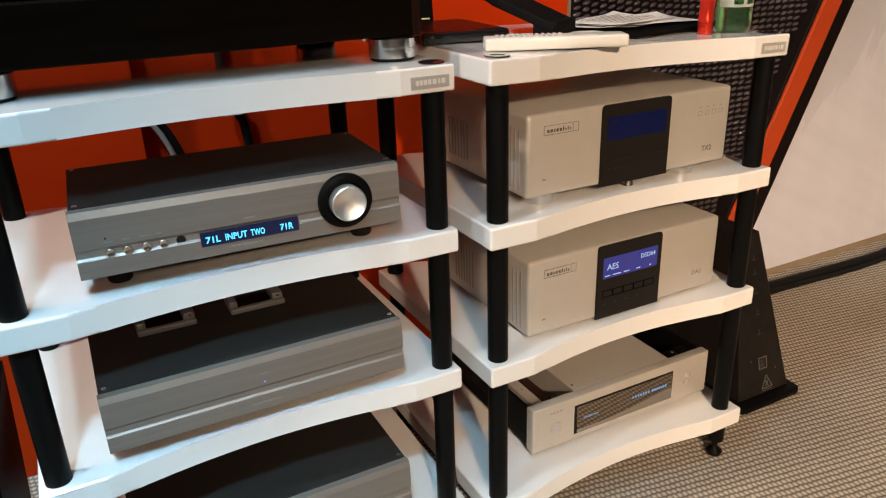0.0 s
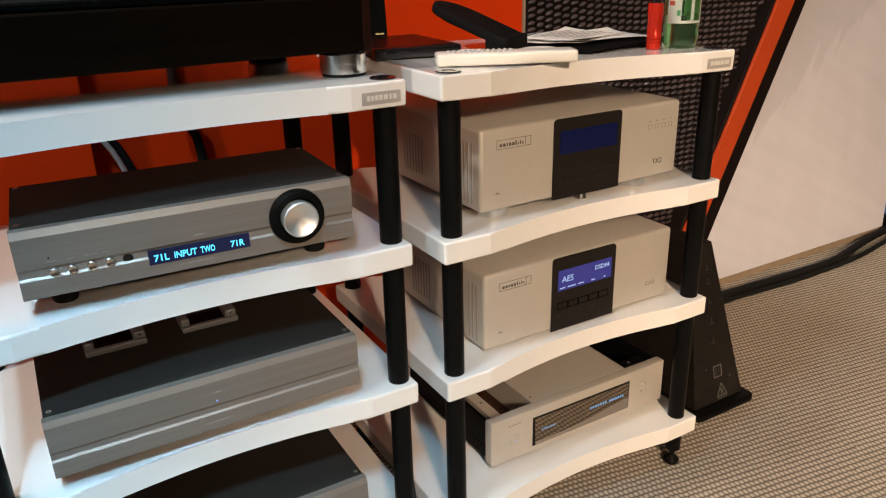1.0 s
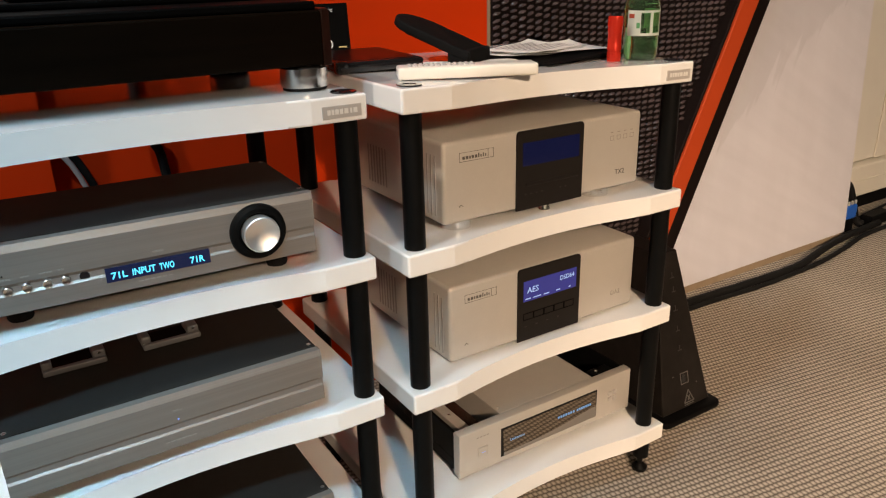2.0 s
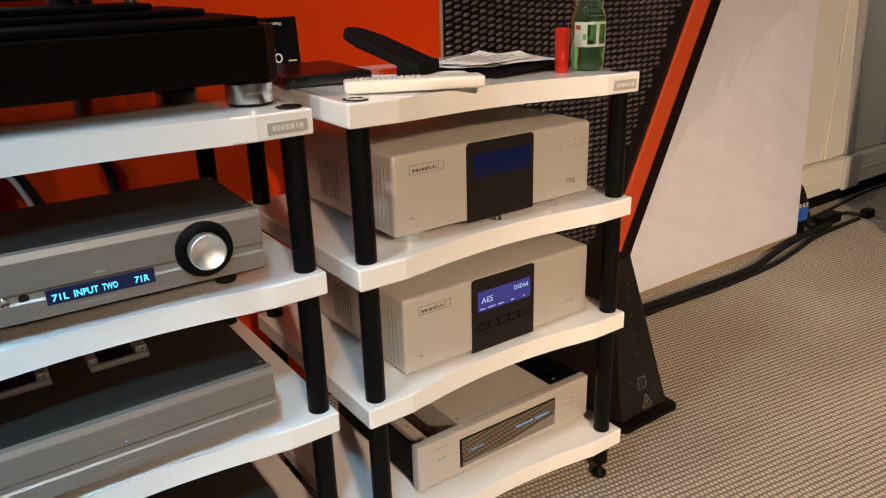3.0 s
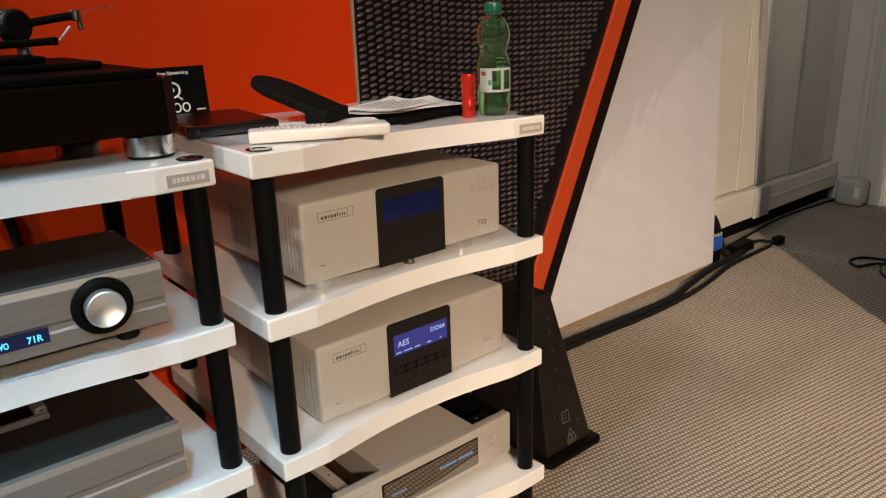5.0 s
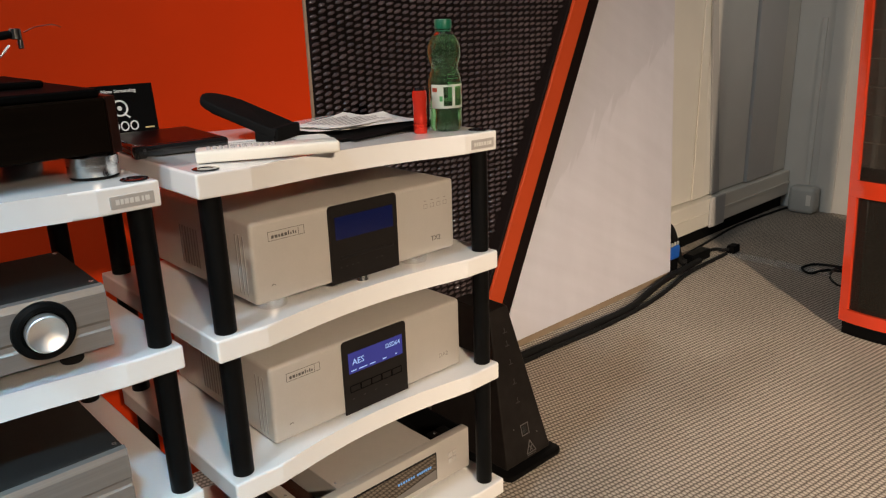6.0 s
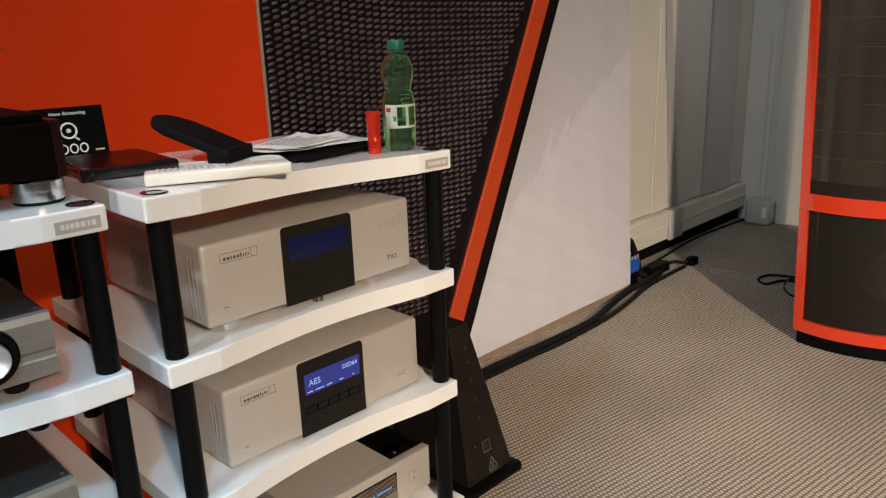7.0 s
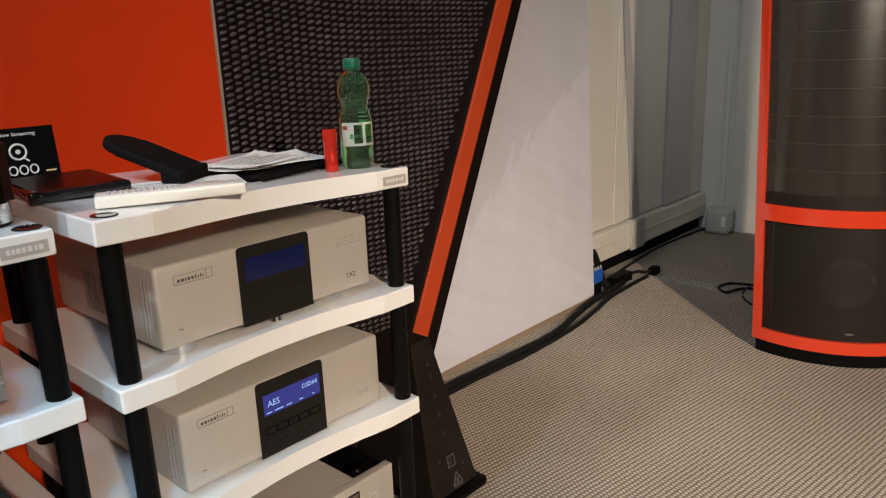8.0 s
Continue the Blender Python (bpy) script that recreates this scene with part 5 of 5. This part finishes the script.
# ---- loudspeaker ----
def loudspeaker():
    cx, cy, R = 3.635, 1.024, 0.405
    ob = thing("loudspeaker", "tall orange lacquered panel loudspeaker with a curved black grille", "loudspeaker", (cx, cy, 0))
    A0, A1 = 160.0, 264.0
    LEAN_X, LEAN_Y = 0.030, 0.0545

    def sweep(r0, r1, z0, z1, a0=A0, a1=A1, n=28, w=0.0):
        """A curved slab between two radii, leaning back with height."""
        bm = bmesh.new()
        rows = []
        for k in range(n + 1):
            a = radians(a0 + (a1 - a0) * k / n)
            c, s = math.cos(a), math.sin(a)
            rows.append([bm.verts.new((r * c + LEAN_X * z, r * s + LEAN_Y * z, z)) for r, z in ((r0, z0), (r1, z0), (r1, z1), (r0, z1))])
        for p, q in zip(rows, rows[1:]):
            for i in range(4):
                bm.faces.new((p[i], p[(i + 1) % 4], q[(i + 1) % 4], q[i]))
        bm.faces.new(rows[0])
        bm.faces.new(rows[-1][::-1])
        if w:
            bmesh.ops.bevel(bm, geom=[e for e in bm.edges if e.is_manifold and e.calc_face_angle(0) > 0.9], offset=w, segments=2, affect="EDGES", profile=0.5)
        return bm
    part("plinth", sweep(R - 0.30, R + 0.004, 0.0, 0.044, A0 + 2, A1), M_BLACK, ob, "black plinth", True)
    part("bottom_rail", sweep(R - 0.05, R + 0.006, 0.0445, 0.088, w=0.006), M_SPK, ob, "orange lacquered rail", True)
    part("middle_rail", sweep(R - 0.03, R + 0.006, 0.487, 0.545, w=0.006), M_SPK, ob, "orange lacquered rail", True)
    part("top_rail", sweep(R - 0.03, R + 0.006, 1.86, 1.92, w=0.006), M_SPK, ob, "orange lacquered rail", True)
    da = math.degrees(0.030 / R)
    part("side_rail", sweep(R - 0.055, R + 0.006, 0.0885, 0.4865, A0, A0 + da, 4, 0.005), M_SPK, ob, "orange lacquered side rail", True)
    part("side_rail", sweep(R - 0.055, R + 0.006, 0.5455, 1.8595, A0, A0 + da, 4, 0.005), M_SPK, ob, "orange lacquered side rail", True)
    part("side_rail", sweep(R - 0.055, R + 0.006, 0.0885, 0.4865, A1 - da, A1, 4, 0.005), M_SPK, ob, "orange lacquered side rail", True)
    part("side_rail", sweep(R - 0.055, R + 0.006, 0.5455, 1.8595, A1 - da, A1, 4, 0.005), M_SPK, ob, "orange lacquered side rail", True)
    grille = part("woofer_grille", sweep(R - 0.012, R - 0.006, 0.0885, 0.4865, A0 + da, A1 - da), M_GRILLE, ob, "black cloth grille over the woofer", True)
    part("panel_grille", sweep(R - 0.012, R - 0.006, 0.5455, 1.8595, A0 + da, A1 - da), M_ESL, ob, "dark perforated curved panel", True)
    part("grille_band", sweep(R - 0.0058, R - 0.0040, 0.5455, 0.590, A0 + da, A1 - da), M_GRILLE, ob, "dark band along the panel foot", True)
    for k in range(13):
        z = 0.67 + 0.09 * k
        part("panel_spacer", sweep(R - 0.0058, R - 0.0052, z, z + 0.002, A0 + da, A1 - da), M_BAND, ob)
    # woofer dimly seen behind the cloth, and a small emblem on it
    def facing(angle, radius, z):
        a = radians(angle)
        return Matrix.Translation((radius * math.cos(a) + LEAN_X * z, radius * math.sin(a) + LEAN_Y * z, z)) @ pose(0, 0, 0, 90, 0, angle + 90)
    W = facing(205, R - 0.040, 0.285)
    part("woofer_cone", lathe([(0.090, 0.0), (0.090, 0.012), (0.078, 0.020), (0.070, 0.012), (0.030, -0.012), (0.026, -0.004), (0.0, 0.006)], 40, W), M_GREYMETAL, ob, "pale woofer cone behind the cloth", True)
    E = facing(206, R - 0.0056, 0.118)
    part("emblem", merged(box(-0.013, 0.003, -0.002, 0.002, 0.0, 0.0012, m=E @ pose(0, 0, 0, 0, 0, 18)), box(-0.003, 0.013, -0.007, -0.003, 0.0, 0.0012, m=E @ pose(0, 0, 0, 0, 0, 18))), M_CHROME, ob, "small silver emblem")
    part("back_box", sweep(0.12, R - 0.075, 0.031, 0.50, A0 + 3, A1 - 3), M_BLACK, ob, "black woofer box")
    part("terminal_lead", tube([(-0.33, 0.150, 0.20), (-0.345, 0.185, 0.215), (-0.35, 0.20, 0.18), (-0.335, 0.175, 0.15), (-0.32, 0.150, 0.15)], 0.004, 8), M_RUBBER, ob, "short black lead")
    return ob


loudspeaker()


# ---- cables, plugs and small things on the floor ----
def cable(label, points, r, mat=None, name="cable"):
    ob = part(name, tube(points, r, 10, 5), mat or M_RUBBER, None, "", True)
    return tagged(ob, label, "cable", "cables")


cable("thick black cable bundle lying along the white board", [(1.98, 1.84, 0.014), (2.33, 1.826, 0.014), (2.62, 1.808, 0.016), (2.90, 1.803, 0.016), (3.10, 1.838, 0.018), (3.25, 1.862, 0.022), (3.45, 1.885, 0.018), (3.62, 1.90, 0.014)], 0.0135)
cable("black cable lying beside the bundle", [(2.05, 1.80, 0.009), (2.40, 1.795, 0.009), (2.70, 1.778, 0.009), (3.00, 1.785, 0.009), (3.22, 1.815, 0.009), (3.42, 1.852, 0.009), (3.62, 1.862, 0.009), (3.80, 1.865, 0.009)], 0.0085)
cable("thin black cable along the wall foot", [(3.60, 1.99, 0.006), (3.95, 2.03, 0.006), (4.30, 2.06, 0.006), (4.70, 2.04, 0.006), (4.86, 2.02, 0.006)], 0.006)
cable("black cable hanging down the orange board", [(0.535, 1.99, 0.99), (0.545, 1.985, 0.87), (0.60, 1.985, 0.79), (0.66, 1.985, 0.70), (0.70, 1.985, 0.50), (0.68, 1.985, 0.02)], 0.008)
cable("grey cable hanging down the orange board", [(0.520, 1.975, 0.99), (0.53, 1.965, 0.87), (0.585, 1.965, 0.79), (0.645, 1.965, 0.70), (0.68, 1.965, 0.50), (0.66, 1.965, 0.02)], 0.0055, M_CABLEGREY)
cable("black cable hanging behind the rack", [(0.775, 1.985, 1.02), (0.780, 1.985, 0.87), (0.797, 1.985, 0.75), (0.812, 1.985, 0.69), (0.83, 1.985, 0.4), (0.83, 1.985, 0.02)], 0.010)
cable("thin black cable looped on the carpet behind the loudspeaker", [(3.96, 1.38, 0.006), (3.92, 1.50, 0.008), (3.84, 1.530, 0.006), (3.78, 1.475, 0.008), (3.86, 1.43, 0.012), (3.90, 1.34, 0.006), (3.88, 1.24, 0.006)], 0.0055)
plug = thing("cable_plug", "grey rectangular plug on a hanging cable", "plug", (0.785, 1.965, 0.757))
part("frame", merged(box(-0.022, 0.018, -0.006, 0.006, -0.012, -0.006), box(-0.022, -0.016, -0.006, 0.006, -0.0059, 0.02), box(0.012, 0.018, -0.006, 0.006, -0.0059, 0.02)), M_CABLEGREY, plug)
part("core", box(-0.0159, 0.0119, -0.005, 0.012, -0.0058, 0.019), M_BLACK, plug)
cable("black power cable running between the racks", [(1.00, 1.55, 0.33), (0.99, 1.50, 0.30), (0.985, 1.42, 0.20), (0.99, 1.40, 0.06), (1.02, 1.45, 0.010)], 0.007)
cable("black loop of cable standing behind the white board", [(3.40, 1.965, 0.010), (3.40, 1.965, 0.10), (3.425, 1.962, 0.185), (3.455, 1.962, 0.19), (3.50, 1.958, 0.11), (3.53, 1.95, 0.03), (3.55, 1.93, 0.012)], 0.016)

strip = thing("socket_strip", "black socket strip with a blue plug, lying on the carpet", "socket strip", (3.60, 1.93, 0))
part("body", box(-0.03, 0.13, -0.025, 0.025, 0.0, 0.045, 0.006, 2), M_BLACK, strip)
part("lead", tube([(0.13, 0, 0.022), (0.18, -0.02, 0.028), (0.215, -0.045, 0.020), (0.24, -0.055, 0.020)], 0.008, 8), M_RUBBER, strip)
part("lead_plug", box(0.238, 0.30, -0.085, -0.045, 0.0, 0.038, 0.006, 2), M_BLACK, strip, "black angled plug")
blue = thing("blue_plug", "blue and white power connector behind the white board", "plug", (3.445, 1.945, 0))
part("body", box(-0.03, 0.04, -0.02, 0.02, 0.055, 0.115, 0.008, 3), M_BLUEPLUG, blue)
for k in range(3):
    part("pin", box(-0.022 + 0.024 * k, -0.014 + 0.024 * k, -0.016, -0.008, 0.1155, 0.132, 0.002), M_BOXWHITE, blue)
part("stand", box(-0.025, 0.035, -0.015, 0.015, 0.0, 0.0545, 0.004), M_BLACK, blue)
wbx = thing("white_box", "small rounded off-white plastic box on the floor by the wall", "box", (4.818, 1.93, 0))
part("body", box(-0.05, 0.05, -0.072, 0.072, 0.0, 0.15, 0.025, 4), M_BOXWHITE, wbx, "", True)
part("panel", box(-0.052, -0.0502, -0.055, -0.030, 0.05, 0.11, 0.0005), M_IVORY, wbx)
tape = thing("clear_tape", "clear adhesive tape stuck across the carpet", "tape", (0, 0, 0))
part("strip", prism([(3.80, 1.86), (3.79, 1.66), (3.80, 1.42), (3.87, 1.41), (3.885, 1.64), (3.87, 1.87)], 0.0008, 0.0016), M_TAPE, tape)
